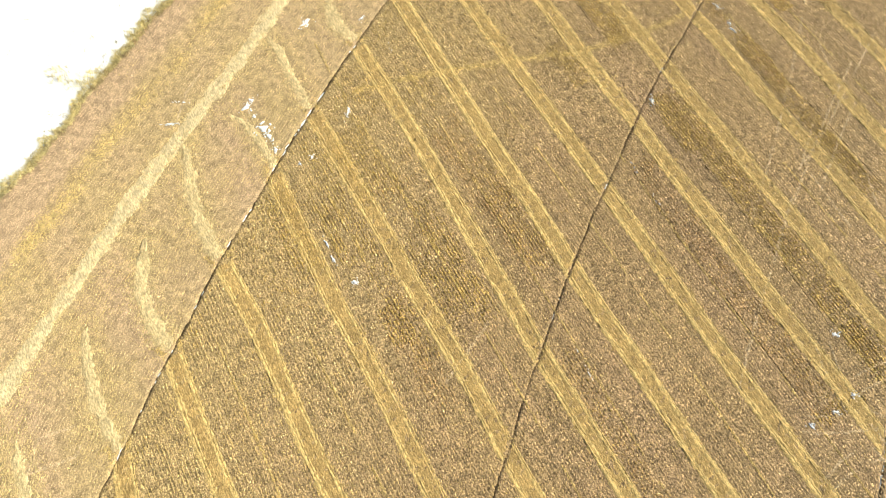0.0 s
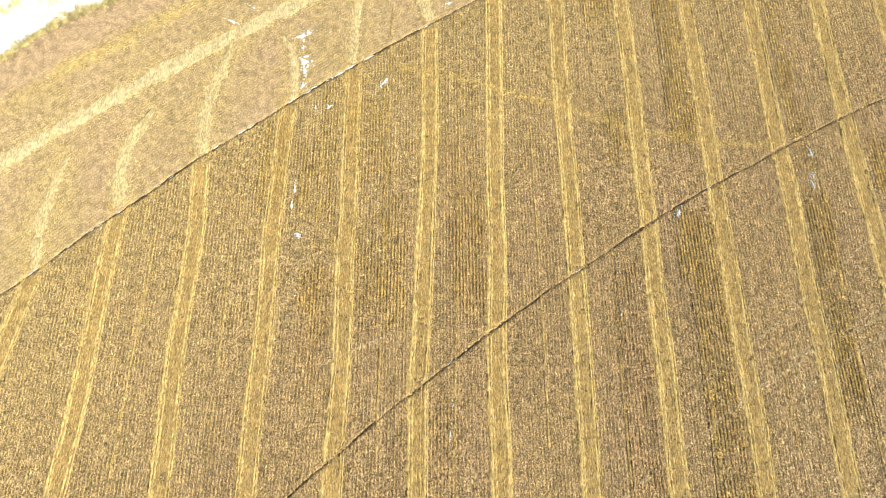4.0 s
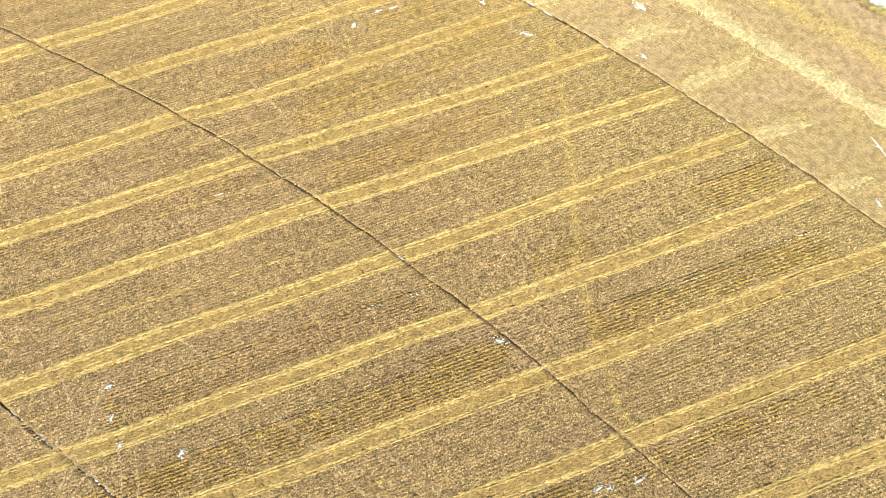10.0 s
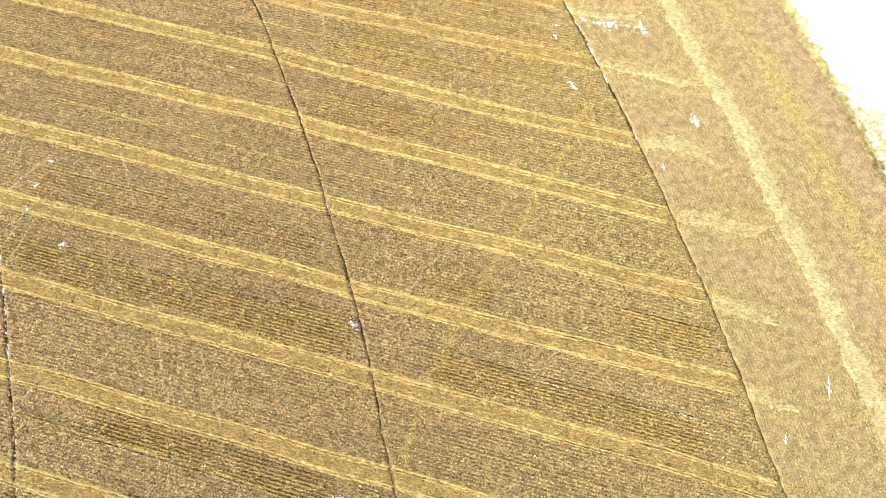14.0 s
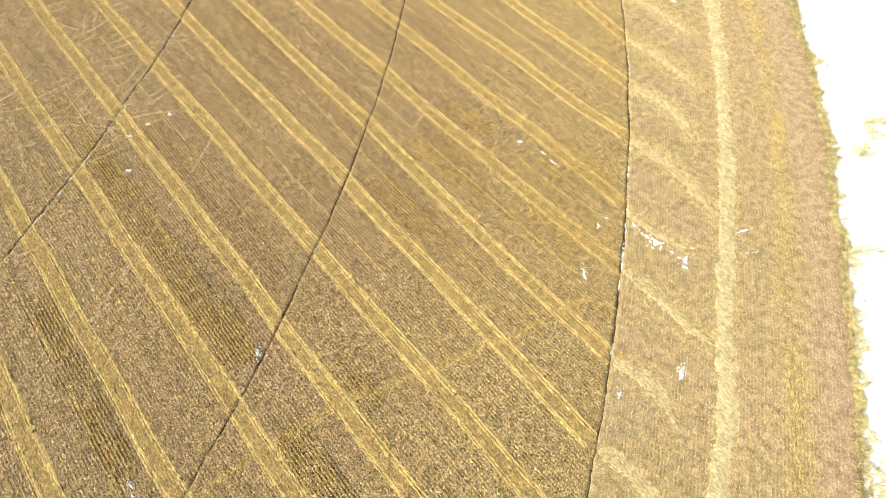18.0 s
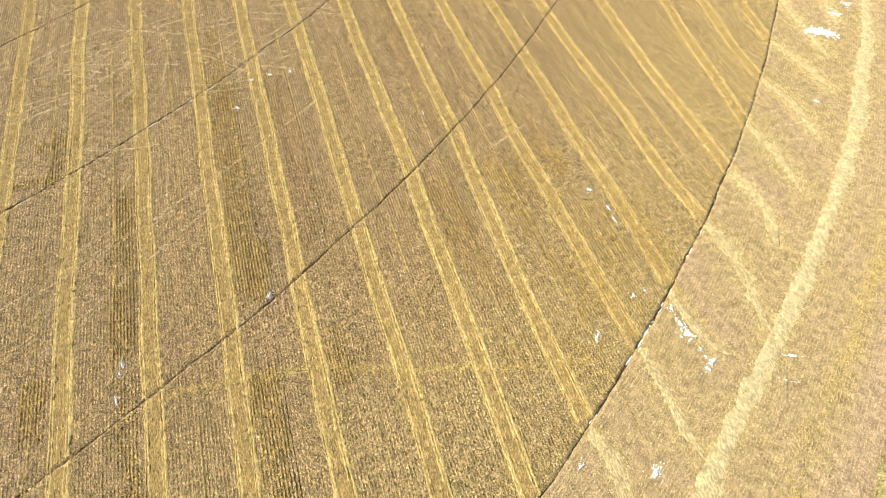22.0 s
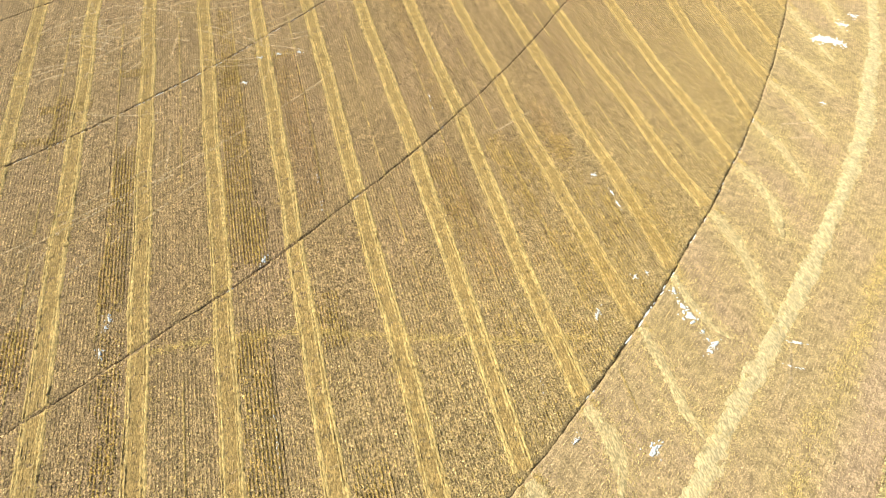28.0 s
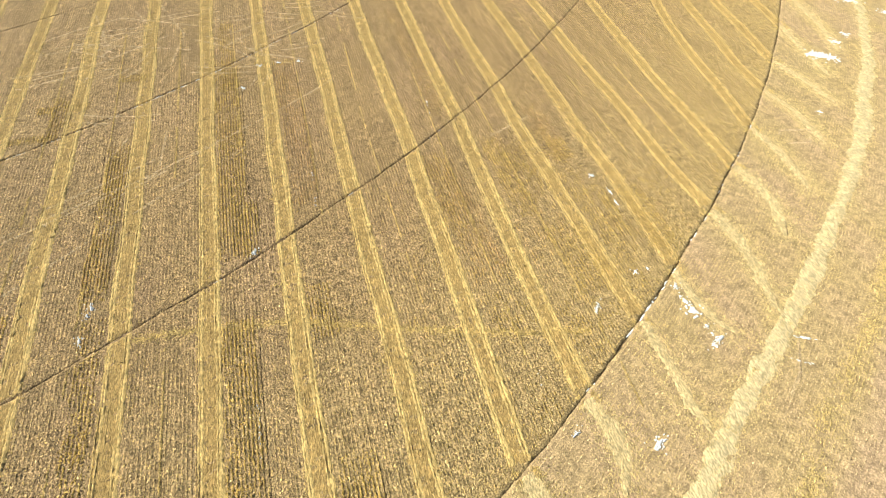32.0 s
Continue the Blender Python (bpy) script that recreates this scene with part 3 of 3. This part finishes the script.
def stubble():
    ys = np.arange(-122, 346) * ROW
    xs = np.arange(-94, 72, 0.092)
    x, y = np.meshgrid(xs, ys)
    x, y = x.ravel(), y.ravel()
    x = x + rng.uniform(-0.1, 0.1, x.size)
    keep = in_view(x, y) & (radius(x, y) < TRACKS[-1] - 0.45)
    x, y = x[keep], y[keep]
    loose = np.clip(0.5 + 0.8 * waves(x, y, 14, 61), 0.1, 1.0)
    y = y + rng.normal(0, 1, y.size) * (0.02 + 0.035 * loose)
    r = radius(x, y)
    near, thick = from_windrow(x, y)
    keep = np.min(np.abs(r[:, None] - np.array(TRACKS)), 1) > 0.13
    bare = np.hypot((x + 6) / 7, (y - 43.5) / 3.2) < 1 + 0.3 * waves(x, y, 3, 62)
    full = np.where(bare, 0.25, 0.82 + 0.10 * waves(x, y, 6, 63))
    keep &= rng.random(len(x)) < np.where(near < 1.45, full * (1 - 0.95 * thick), full) * np.clip(1.4 * grain(x * 0.8, y, 0.45, 66) + 0.9 * grain(x * 0.7, y, 1.1, 65) - 0.15, 0.15, 1.3)
    x, y, near = x[keep], y[keep], near[keep]
    tall = np.zeros(len(x), bool)
    for x0, x1, y0, y1, share in GOLDEN:
        tall |= golden(x, y, x0, x1, y0, y1, share) & (rng.random(len(x)) < 0.8)
    lumpy = np.clip((x + 14) / 18, 0, 1) * np.clip((y - 8) / 18, 0, 1) * np.clip(0.5 + 0.5 * waves(x, y, 7, 68), 0, 0.9)
    tall |= (grain(x, y, 0.8, 69) > 0.52) & (rng.random(len(x)) < 0.8 * lumpy)
    russet = tall & (x < 12) & (rng.random(len(x)) < np.clip(0.25 + 0.5 * waves(x * 0.3, y, 6, 70), 0, 0.8))
    tall &= ~russet
    wisp = ~tall & ~russet & (rng.random(len(x)) < 0.11 + 0.42 * np.clip((radius(x, y) - 328) / 38, 0, 1) + 0.10 * (near < 2.2) + 0.16 * np.clip((y - 55) / 15, 0, 1) + 0.08 * np.clip(waves(x, y, 9, 64), 0, 1))
    plain = ~tall & ~wisp & ~russet
    inner = plain & (rng.random(len(x)) < np.clip((312 - radius(x, y)) / 20, 0.08, 0.9) * np.clip(0.75 + 0.4 * waves(x, y, 5, 73), 0, 1))
    plain &= ~inner
    scatter("pale_stubble", x[inner], y[inner], TRAMPLED, "trampled pale stubble near the inner tracks", 1.4, 0.045, 0)
    scatter("stubble", x[plain], y[plain], STUBBLE, "short tan cereal stubble in straight rows", 1.25, 0.06, 0)
    scatter("tall_stubble", x[tall], y[tall], TALL, "taller golden stubble left in strips", 1.2, 0.12, 0)
    scatter("russet_stubble", x[russet], y[russet], RUSSET, "rusty brown stubble left standing in strips", 1.2, 0.12, 0)
    scatter("straw_wisps", x[wisp], y[wisp], WISP, "thin yellow straw scattered over the stubble", 1.1, 0.075, 0)


stubble()
trampled()
outer_litter()
for x0, x1, y0, y1, share in GOLDEN:
    gx, gy = np.meshgrid(np.arange(x0, x1, 0.13), np.arange(round(y0 / ROW) * ROW, y1, ROW))
    gx, gy = gx.ravel() + rng.uniform(-0.08, 0.08, gx.size), gy.ravel() + rng.normal(0, 0.06, gx.size)
    keep = golden(gx, gy, x0, x1, y0, y1, share) & in_view(gx, gy) & (np.min(np.abs(radius(gx, gy)[:, None] - np.array(TRACKS)), 1) > 0.28)
    scatter("golden_strip", gx[keep], gy[keep], RUSSET if share < 0.4 else TALL, "strip of tall golden stubble left by the cutter", 1.4, 0.11, 0)


def headland_stubble():
    xs, ys = [], []
    for r in np.arange(TRACKS[-1] + 0.5, EDGE + 3.0, ROW):
        a = np.arange(19, 60, math.degrees(0.10 / r))
        px, py = polar(r + rng.normal(0, 0.035, len(a)), a + rng.uniform(-0.02, 0.02, len(a)))
        xs.append(px), ys.append(py)
    x, y = np.concatenate(xs), np.concatenate(ys)
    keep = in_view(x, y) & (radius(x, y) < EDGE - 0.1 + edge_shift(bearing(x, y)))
    x, y = x[keep], y[keep]
    r = radius(x, y) - band_shift(bearing(x, y))
    near, _ = from_windrow(x, y)
    full = np.where(r > 398.3, 0.62, 0.76 + 0.16 * waves(x, y, 7, 71))
    full = np.where(np.abs(r - BAND) < 1.4, 0.12, full)
    full = np.where((near < 1.05) & (r < 383), 0.2, full)
    keep = rng.random(len(x)) < full * np.clip(1.5 * grain(x, y, 0.45, 77) + 0.2, 0.2, 1.3)
    x, y, r, near = x[keep], y[keep], r[keep], near[keep]
    yellow = rng.random(len(x)) < np.clip(0.30 + 0.45 * waves(x, y, 5, 72) + 0.65 * np.exp(-(near / 2.6) ** 2) * (r < 388) - 0.45 * np.exp(-((r - 391.5) / 1.5) ** 2) + 0.85 * np.exp(-((r - 395.8) / 1.1) ** 2) - 0.6 * np.clip(r - 397.3, 0, 1), 0.02, 0.92)
    turn = np.radians(bearing(x, y) + 90)
    scatter("headland_stubble", x[~yellow], y[~yellow], PALE, "short pale stubble in curved rows on the headland", 1.05, 0.06, turn[~yellow])
    scatter("headland_wisps", x[yellow], y[yellow], HEADWISP, "pale yellow straw scattered over the headland", 1.1, 0.06, turn[yellow])


headland_stubble()


# ---- thin straw lines and wheel marks ----
def straw_line(points, width, per_metre, name, label, mat, seed, breaks=0.0, tall=0.07):
    """Loose straw along a line of plan points."""
    r = np.random.default_rng(seed)
    p = np.array(points, float)
    step = np.hypot(*np.diff(p, axis=0).T)
    s = np.concatenate([[0], np.cumsum(step)])
    n = int(s[-1] * per_metre * 3.2)
    at = r.uniform(0, s[-1], n)
    at = at[along(at, 5, seed) > breaks - 1.0]
    x, y = np.interp(at, s, p[:, 0]), np.interp(at, s, p[:, 1])
    way = np.interp(at, (s[1:] + s[:-1]) / 2, np.unwrap(np.arctan2(*np.diff(p, axis=0).T[::-1])))
    off = r.normal(0, width / 2, len(at))
    x, y = x - np.sin(way) * off, y + np.cos(way) * off
    n = len(x)
    v, f = lumps(x, y, ground_height(x, y) + 0.01, r.uniform(0.15, 0.4, n), r.uniform(0.06, 0.13, n), tall * r.uniform(0.5, 1.1, n), way + r.normal(0, 0.3, n))
    return tagged(new(name, mesh_of(name, v, f, [mat])), label, "straw", kind="stuff")


LINES = (((-60, -24.4), (-12, -24.0), (30, -24.8)), ((-60, -33.5), (20, -33.3)), ((-60, -14.6), (-15, -14.5)), ((-70, 5.6), (-20, 5.2), (-3, 4.8)),
         ((-60, 15.6), (-20, 14.2), (15, 14.4)), ((-40, 25.6), (25, 23.8)), ((-50, 34.6), (-18, 34.0), (33, 33.6)), ((-60, 53.0), (-5, 53.0)),
         ((-30, 63.5), (0, 62.6)), ((3, 44.9), (16, 44.6)), ((1, 42.3), (11, 42.5)), ((-60, -5.0), (-20, -5.1)), ((28.5, 33.8), (34, 33.5)), ((14, -14.8), (45, -14.6)))
for n, points in enumerate(LINES):
    straw_line(points, 0.13, 9, "straw_line", "thin broken line of yellow straw along the rows", LOOSE, 700 + n, 0.35)
straw_line(((12, -19.4), (12, -15), (12.8, -8.4), (13.8, -0.9), (17.7, 10.2), (21.7, 22.7), (24, 32.5)), 0.7, 22, "straw_line", "faint broad line of straw across the windrows", LOOSE, 760)
MARKS = (((-4.2, 81), (-3.4, 86.3), (-0.3, 84.2), (-1.1, 79), (-4.2, 81)), ((5, -37), (-4, -26), (-12, -15.7), (-20, -4.4)), ((-5, -42), (-15, -21.5), (-17, -15.5)), ((-60, -39), (-64, -33), (-67, -26)), ((-44, -41.5), (-46, -33)),
         ((-48.7, -11), (-53, -5), (-57, -0.4)), ((-14, 32.9), (-19, 44)), ((-60, -14), (-50, -28), (-48, -42)), ((31, 56), (35, 53), (37, 50)), tuple(polar(308.5, a) for a in range(26, 38)), tuple(polar(305.7, a) for a in (28, 29, 30, 31)), ((-26.5, -21.6), (-21.2, -24.1)), ((-27, -16), (-18.3, -16.7)),
         ((-67.3, -26.4), (-60, -9.2)), ((-69.6, -23.5), (-62, -20.1)), ((-64, -8), (-52.4, -3.4)), ((-55.6, -6.9), (-60.7, 2.2)), ((-58.2, -33.5), (-51.8, -12.8)), ((-12.5, -22.5), (-24.5, -4.9)),
         ((-9.8, -30.2), (-0.7, -33.8)), ((-75, -20), (-58, -14), (-47, -16)), ((-70, -31), (-55, -27), (-44, -30)))
for n, points in enumerate(MARKS):
    straw_line(points, 0.22, 9, "tyre_mark", "faint pale tyre mark pressed into the stubble", CHALK, 780 + n, 0.2, 0.055)
# the ground inside the second track, crossed by many wheels
turns = np.random.default_rng(55)
for n in range(34):
    x0, y0 = turns.uniform(-88, -34), turns.uniform(-44, 12)
    way, length, bend = radians(turns.choice((62, 70, 78, 112, 150)) + turns.normal(0, 6)), turns.uniform(6, 17), turns.normal(0, 0.02)
    points = [(x0 + s * math.cos(way + bend * s), y0 + s * math.sin(way + bend * s)) for s in np.linspace(0, length, 6)]
    if max(radius(x, y) for x, y in points) < 303:
        for side in (0.0, 1.9):
            straw_line([(x - side * math.sin(way), y + side * math.cos(way)) for x, y in points], 0.16, 8, "tyre_mark", "faint pale tyre mark pressed into the stubble", CHALK, 1780 + 2 * n + int(side), 0.4, 0.055)
# thin dark strips laid flat along the rows where the cutter's edge ran
for n, (x0, x1, y0, y1) in enumerate(((-36, -0.5, -4.3, -4.7), (-43, -5, 5.2, 4.7), (15, 47, -4.75, -4.95), (-25, -4, -24.6, -24.5), (32, 44, 5.4, 5.6))):
    fx = np.arange(x0, x1, 0.25)
    furrow = swath("furrow", fx, np.interp(fx, (x0, x1), (y0, y1)) + 0.05 * along(fx, 6, 860 + n), 0.07, 0.006, RUT, 870 + n)
    tagged(new("furrow", furrow), "thin dark broken line along the stubble rows", "furrow", "furrows between the windrows")


# ---- snow ----
def snow_blob(x0, y0, la, wa, turn, seed, height, verts, faces, base=0.02):
    """Adds a thin ragged sheet of half length la and half width wa, turned by degrees."""
    r = np.random.default_rng(seed)
    m = int(12 + 12 * la)
    a = np.arange(m) / m * 6.2832
    edge = 0.88 + 0.16 * np.sin(2 * a + r.uniform(0, 6)) + 0.14 * np.sin(3 * a + r.uniform(0, 6)) + 0.10 * np.sin(5 * a + r.uniform(0, 6)) + r.normal(0, 0.09, m)
    edge = np.clip(edge, 0.3, 1.5)
    c, s = math.cos(radians(turn)), math.sin(radians(turn))
    b0 = len(verts)
    for scale, h in ((1.0, -0.06), (0.82, 0.6), (0.5, 1.0), (0.0, 1.0)):
        for k in range(m if scale else 1):
            q = scale * edge[k] * r.uniform(0.92, 1.08)
            u, v = la * q * math.cos(a[k]), wa * q * math.sin(a[k])
            x, y = x0 + u * c - v * s, y0 + u * s + v * c
            verts.append((x, y, float(ground_height(np.array(x), np.array(y))) + base + h * height * r.uniform(0.6, 1.3)))
    for k in range(m):
        j = (k + 1) % m
        for b in (b0, b0 + m):
            faces += [(b + k, b + j, b + m + j), (b + k, b + m + j, b + m + k)]
        faces.append((b0 + 2 * m + k, b0 + 2 * m + j, b0 + 3 * m))


SNOW_PATCHES = (
    ((24.5, 45.9, 0.95, 0.75, 20), (22.9, 45.7, 0.85, 0.34, 5)), ((20.6, 45.8, 0.5, 0.4, -12),), ((28.8, 46.7, 0.42, 0.75, 10), (29.4, 45.5, 0.45, 0.36, 20), (27.9, 46.2, 0.25, 0.25, 20)),
    ((26.8, 46.2, 0.35, 0.3, 0),), ((38.0, 33.2, 0.95, 0.4, 120),), ((34.9, 25.4, 0.5, 0.2, 110),),
    ((-24.0, 105.5, 2.4, 1.3, 65), (-22.3, 108.0, 1.4, 0.9, 50)), ((-27.6, 113.2, 1.1, 0.7, 60),), ((-29.8, 117.7, 0.9, 0.7, 40),), ((-43.7, 130.7, 2.2, 1.2, 60),), ((-35.8, 135.6, 1.6, 1.0, 40),),
    ((-7.1, 91.8, 0.6, 0.3, 45),), ((6.2, -23.1, 0.7, 0.22, 15), (7.3, -23.4, 0.5, 0.2, 30)), ((10.7, -23.8, 0.7, 0.2, 20),), ((2.0, -4.5, 0.8, 0.22, -25),), ((-36.7, -4.0, 0.6, 0.4, 30),),
    ((-43.3, -0.8, 0.5, 0.3, 50),), ((-43.7, 2.5, 0.6, 0.25, 60),), ((-43.5, 6.2, 0.5, 0.3, 0),), ((17.2, 42.0, 0.55, 0.24, -10),), ((17.0, 43.8, 0.3, 0.2, 0),), ((21.1, 34.6, 0.8, 0.2, -35),), ((28.1, 24.2, 0.7, 0.12, -20),),
    ((42.1, -4.9, 1.6, 0.14, -3),), ((38.8, -4.9, 1.0, 0.10, -3),), ((52.6, -4.6, 0.15, 0.7, 8),), ((31.3, 56.8, 0.9, 0.16, 65),), ((33.9, 54.4, 1.4, 0.13, 61),), ((57.0, 2.0, 0.15, 1.2, 5),),
    ((5.0, 45.7, 0.7, 0.17, 0), (2.7, 45.9, 0.6, 0.16, 0)), ((-1.4, 44.9, 0.45, 0.35, 20),), ((-25.5, 25.7, 1.6, 0.12, -8),), ((-11.4, 4.6, 1.4, 0.10, -4),), ((-5.0, 4.2, 1.6, 0.08, -5),), ((26.0, -5.4, 2.4, 0.08, 0),),
)
crumb_verts, crumb_faces = [], []
for n, blobs in enumerate(SNOW_PATCHES):
    for k, (x, y, la, wa, turn) in enumerate(blobs):
        small = la < 1.5
        if wa > 0.15:
            verts, faces = [], []
            snow_blob(x, y, la * (0.62 if small else 0.9), wa * (0.75 if small else 0.9), turn, 900 + 7 * n + k, 0.09, verts, faces)
            q = np.random.default_rng(4000 + 7 * n + k)
            for j in range(int(3 + 3 * la)):
                u, v = q.uniform(-1, 1) * la, q.normal(0, 0.5) * wa
                c, e = math.cos(radians(turn)), math.sin(radians(turn))
                snow_blob(x + u * c - v * e, y + u * e + v * c, la * q.uniform(0.15, 0.35), wa * q.uniform(0.25, 0.55), turn + q.normal(0, 25), 4100 + 50 * n + 9 * k + j, 0.07, verts, faces)
            label = "small ragged patch of old snow among the stubble" if small else "large ragged patch of old snow on the headland"
            tagged(new("snow_patch", mesh_of("snow_patch", verts, faces, [SNOW], True)), label, "snow patch", "snow patches on the field")
        r = np.random.default_rng(1500 + 7 * n + k)
        for j in range(int(6 + 10 * la) if wa > 0.15 else int(2 + 4 * la)):
            q = r.normal(0, 0.75, 2) * (la, wa + 0.15 * (wa > 0.17))
            t = radians(turn)
            snow_blob(x + q[0] * math.cos(t) - q[1] * math.sin(t), y + q[0] * math.sin(t) + q[1] * math.cos(t),
                      min(la, 1.2) * r.uniform(0.08, 0.22), 0.04 + wa * r.uniform(0.08, 0.25), turn + r.normal(0, 20), 2000 + 31 * n + 5 * k + j, 0.05, crumb_verts, crumb_faces)
tagged(new("snow_crumbs", mesh_of("snow_crumbs", crumb_verts, crumb_faces, [SNOW], True)), "small crumbs of old snow scattered over the field", "snow", kind="stuff")
DRIFTS = ((3, 34.3, 36.6, 0.6), (3, 36.9, 38.2, 0.25), (3, 39.8, 42.5, 0.2), (3, 38.6, 39.8, 0.12), (3, 32.8, 33.4, 0.06), (1, 25.5, 31.5, 0.4), (1, 31.5, 37.5, 0.8), (1, 37.5, 41, 0.4), (2, 29.6, 30.0, 0.10), (2, 33.4, 33.8, 0.08), (2, 36.5, 37.0, 0.06), (3, 29.6, 30.1, 0.10))
for n, (which, a0, a1, cover) in enumerate(DRIFTS):
    r = np.random.default_rng(980 + n)
    length = math.radians(a1 - a0) * TRACKS[which]
    verts, faces = [], []
    for k in range(max(2, int(length * cover * 2.2))):
        a = r.uniform(a0, a1)
        size = track_size(TRACKS[which], np.array([a]))[0]
        x, y = polar(TRACKS[which] + (0.12 * along(np.array([a * 7]), 9.0, int(TRACKS[which])) + 0.07 * along(np.array([a * 7]), 1.2, int(TRACKS[which]) + 1))[0] + r.normal(0.03, 0.06), a)
        snow_blob(x, y, r.uniform(0.12, 0.6), r.uniform(0.05, 0.11) * size, a + 90 + r.normal(0, 6), 3000 + 200 * n + k, 0.04, verts, faces, 0.03 - 0.09 * size)
    tagged(new("track_snow", mesh_of("track_snow", verts, faces, [SNOW], True)), "crumbs of snow lying in a wheel track", "snow", kind="stuff")

# ---- verge ----
def blades(x, y, tall, wide, lean_x, lean_y, name, mat, label, category):
    n = len(x)
    turn = rng.uniform(0, 6.28, n)
    c, s = np.cos(turn) * wide / 2, np.sin(turn) * wide / 2
    z = ground_height(x, y) - 0.05
    v = np.zeros((n, 5, 3))
    v[:, 0], v[:, 1] = np.stack([x - c, y - s, z], 1), np.stack([x + c, y + s, z], 1)
    v[:, 2] = np.stack([x + c * 0.8 + lean_x * 0.4, y + s * 0.8 + lean_y * 0.4, z + tall * 0.6], 1)
    v[:, 3] = np.stack([x - c * 0.8 + lean_x * 0.4, y - s * 0.8 + lean_y * 0.4, z + tall * 0.6], 1)
    v[:, 4] = np.stack([x + lean_x, y + lean_y, z + tall], 1)
    base = np.arange(n)[:, None] * 5
    f = (base[:, :, None] + np.array([[0, 1, 2], [0, 2, 3], [3, 2, 4]])[None]).reshape(-1, 3)
    return tagged(new(name, mesh_of(name, v.reshape(-1, 3), f, [mat])), label, category, kind="stuff")


def verge():
    n, k = 5200, 14
    a = rng.uniform(24, 58, n)
    wide = 0.95 + 0.6 * along(a * 7, 7, 51) + 0.5 * along(a * 7, 2, 52) + 2.2 * np.exp(-((a - 31.2) / 0.8) ** 2)
    out = EDGE + edge_shift(a) + 0.15 + np.clip(wide, 0.4, 3) * rng.uniform(0, 1.2, n) + rng.exponential(0.15, n)
    cx, cy = polar(out, a)
    x = np.repeat(cx, k) + rng.normal(0, 0.16, n * k)
    y = np.repeat(cy, k) + rng.normal(0, 0.16, n * k)
    lean = np.repeat(rng.normal(0.04, 0.10, n), k) + rng.normal(0, 0.13, n * k)
    side = np.repeat(rng.normal(0.02, 0.12, n), k) + rng.normal(0, 0.13, n * k)
    tall = np.repeat(rng.uniform(0.15, 0.5, n), k) * rng.uniform(0.6, 1.15, n * k)
    blades(x, y, tall, rng.uniform(0.03, 0.08, n * k), lean, side, "verge_grass", GRASS, "dry yellow grass tufts along the field edge in snow", "grass")
    n, k = 1100, 9
    a = rng.uniform(22, 60, n)
    cx, cy = polar(EDGE + 0.1 + edge_shift(a) + rng.exponential(0.5, n), a)
    x, y = np.repeat(cx, k) + rng.normal(0, 0.25, n * k), np.repeat(cy, k) + rng.normal(0, 0.25, n * k)
    blades(x, y, rng.uniform(0.2, 0.6, n * k), rng.uniform(0.04, 0.08, n * k), rng.normal(0, 0.2, n * k), rng.normal(0, 0.2, n * k), "dead_weeds", WEED, "brown dead weeds at the foot of the verge", "weeds")
    spots = ((32.7, 89.3), (33.6, 91.1), (34.0, 87.6), (35.4, 83.1), (34.7, 82.4), (46.3, 67.5), (43.6, 65.8), (61.4, 39.3), (64.4, 35.6))
    at = np.repeat(np.array(spots), 26, axis=0) + rng.normal(0, 0.75, (26 * len(spots), 2))
    at = np.repeat(at, 4, axis=0) + rng.normal(0, 0.15, (104 * len(spots), 2))
    n = len(at)
    blades(at[:, 0], at[:, 1], rng.uniform(0.3, 0.9, n), rng.uniform(0.04, 0.09, n), rng.normal(0.2, 0.25, n), rng.normal(0, 0.25, n), "snow_tufts", GRASS, "dry grass tufts standing in the snow", "grass")
    n, k = 260, 7
    a = rng.uniform(22, 60, n)
    out = EDGE + 5 + rng.exponential(7, n)
    cx, cy = polar(out, a)
    keep = waves(cx, cy, 8, 55) > 0.1
    cx, cy = cx[keep], cy[keep]
    n = len(cx)
    x, y = np.repeat(cx, k) + rng.normal(0, 0.3, n * k), np.repeat(cy, k) + rng.normal(0, 0.3, n * k)
    blades(x, y, rng.uniform(0.1, 0.45, n * k), rng.uniform(0.03, 0.06, n * k), rng.normal(0, 0.2, n * k), rng.normal(0, 0.2, n * k), "snow_weeds", WEED, "sparse dead weed stems poking through the snow", "weeds")


verge()
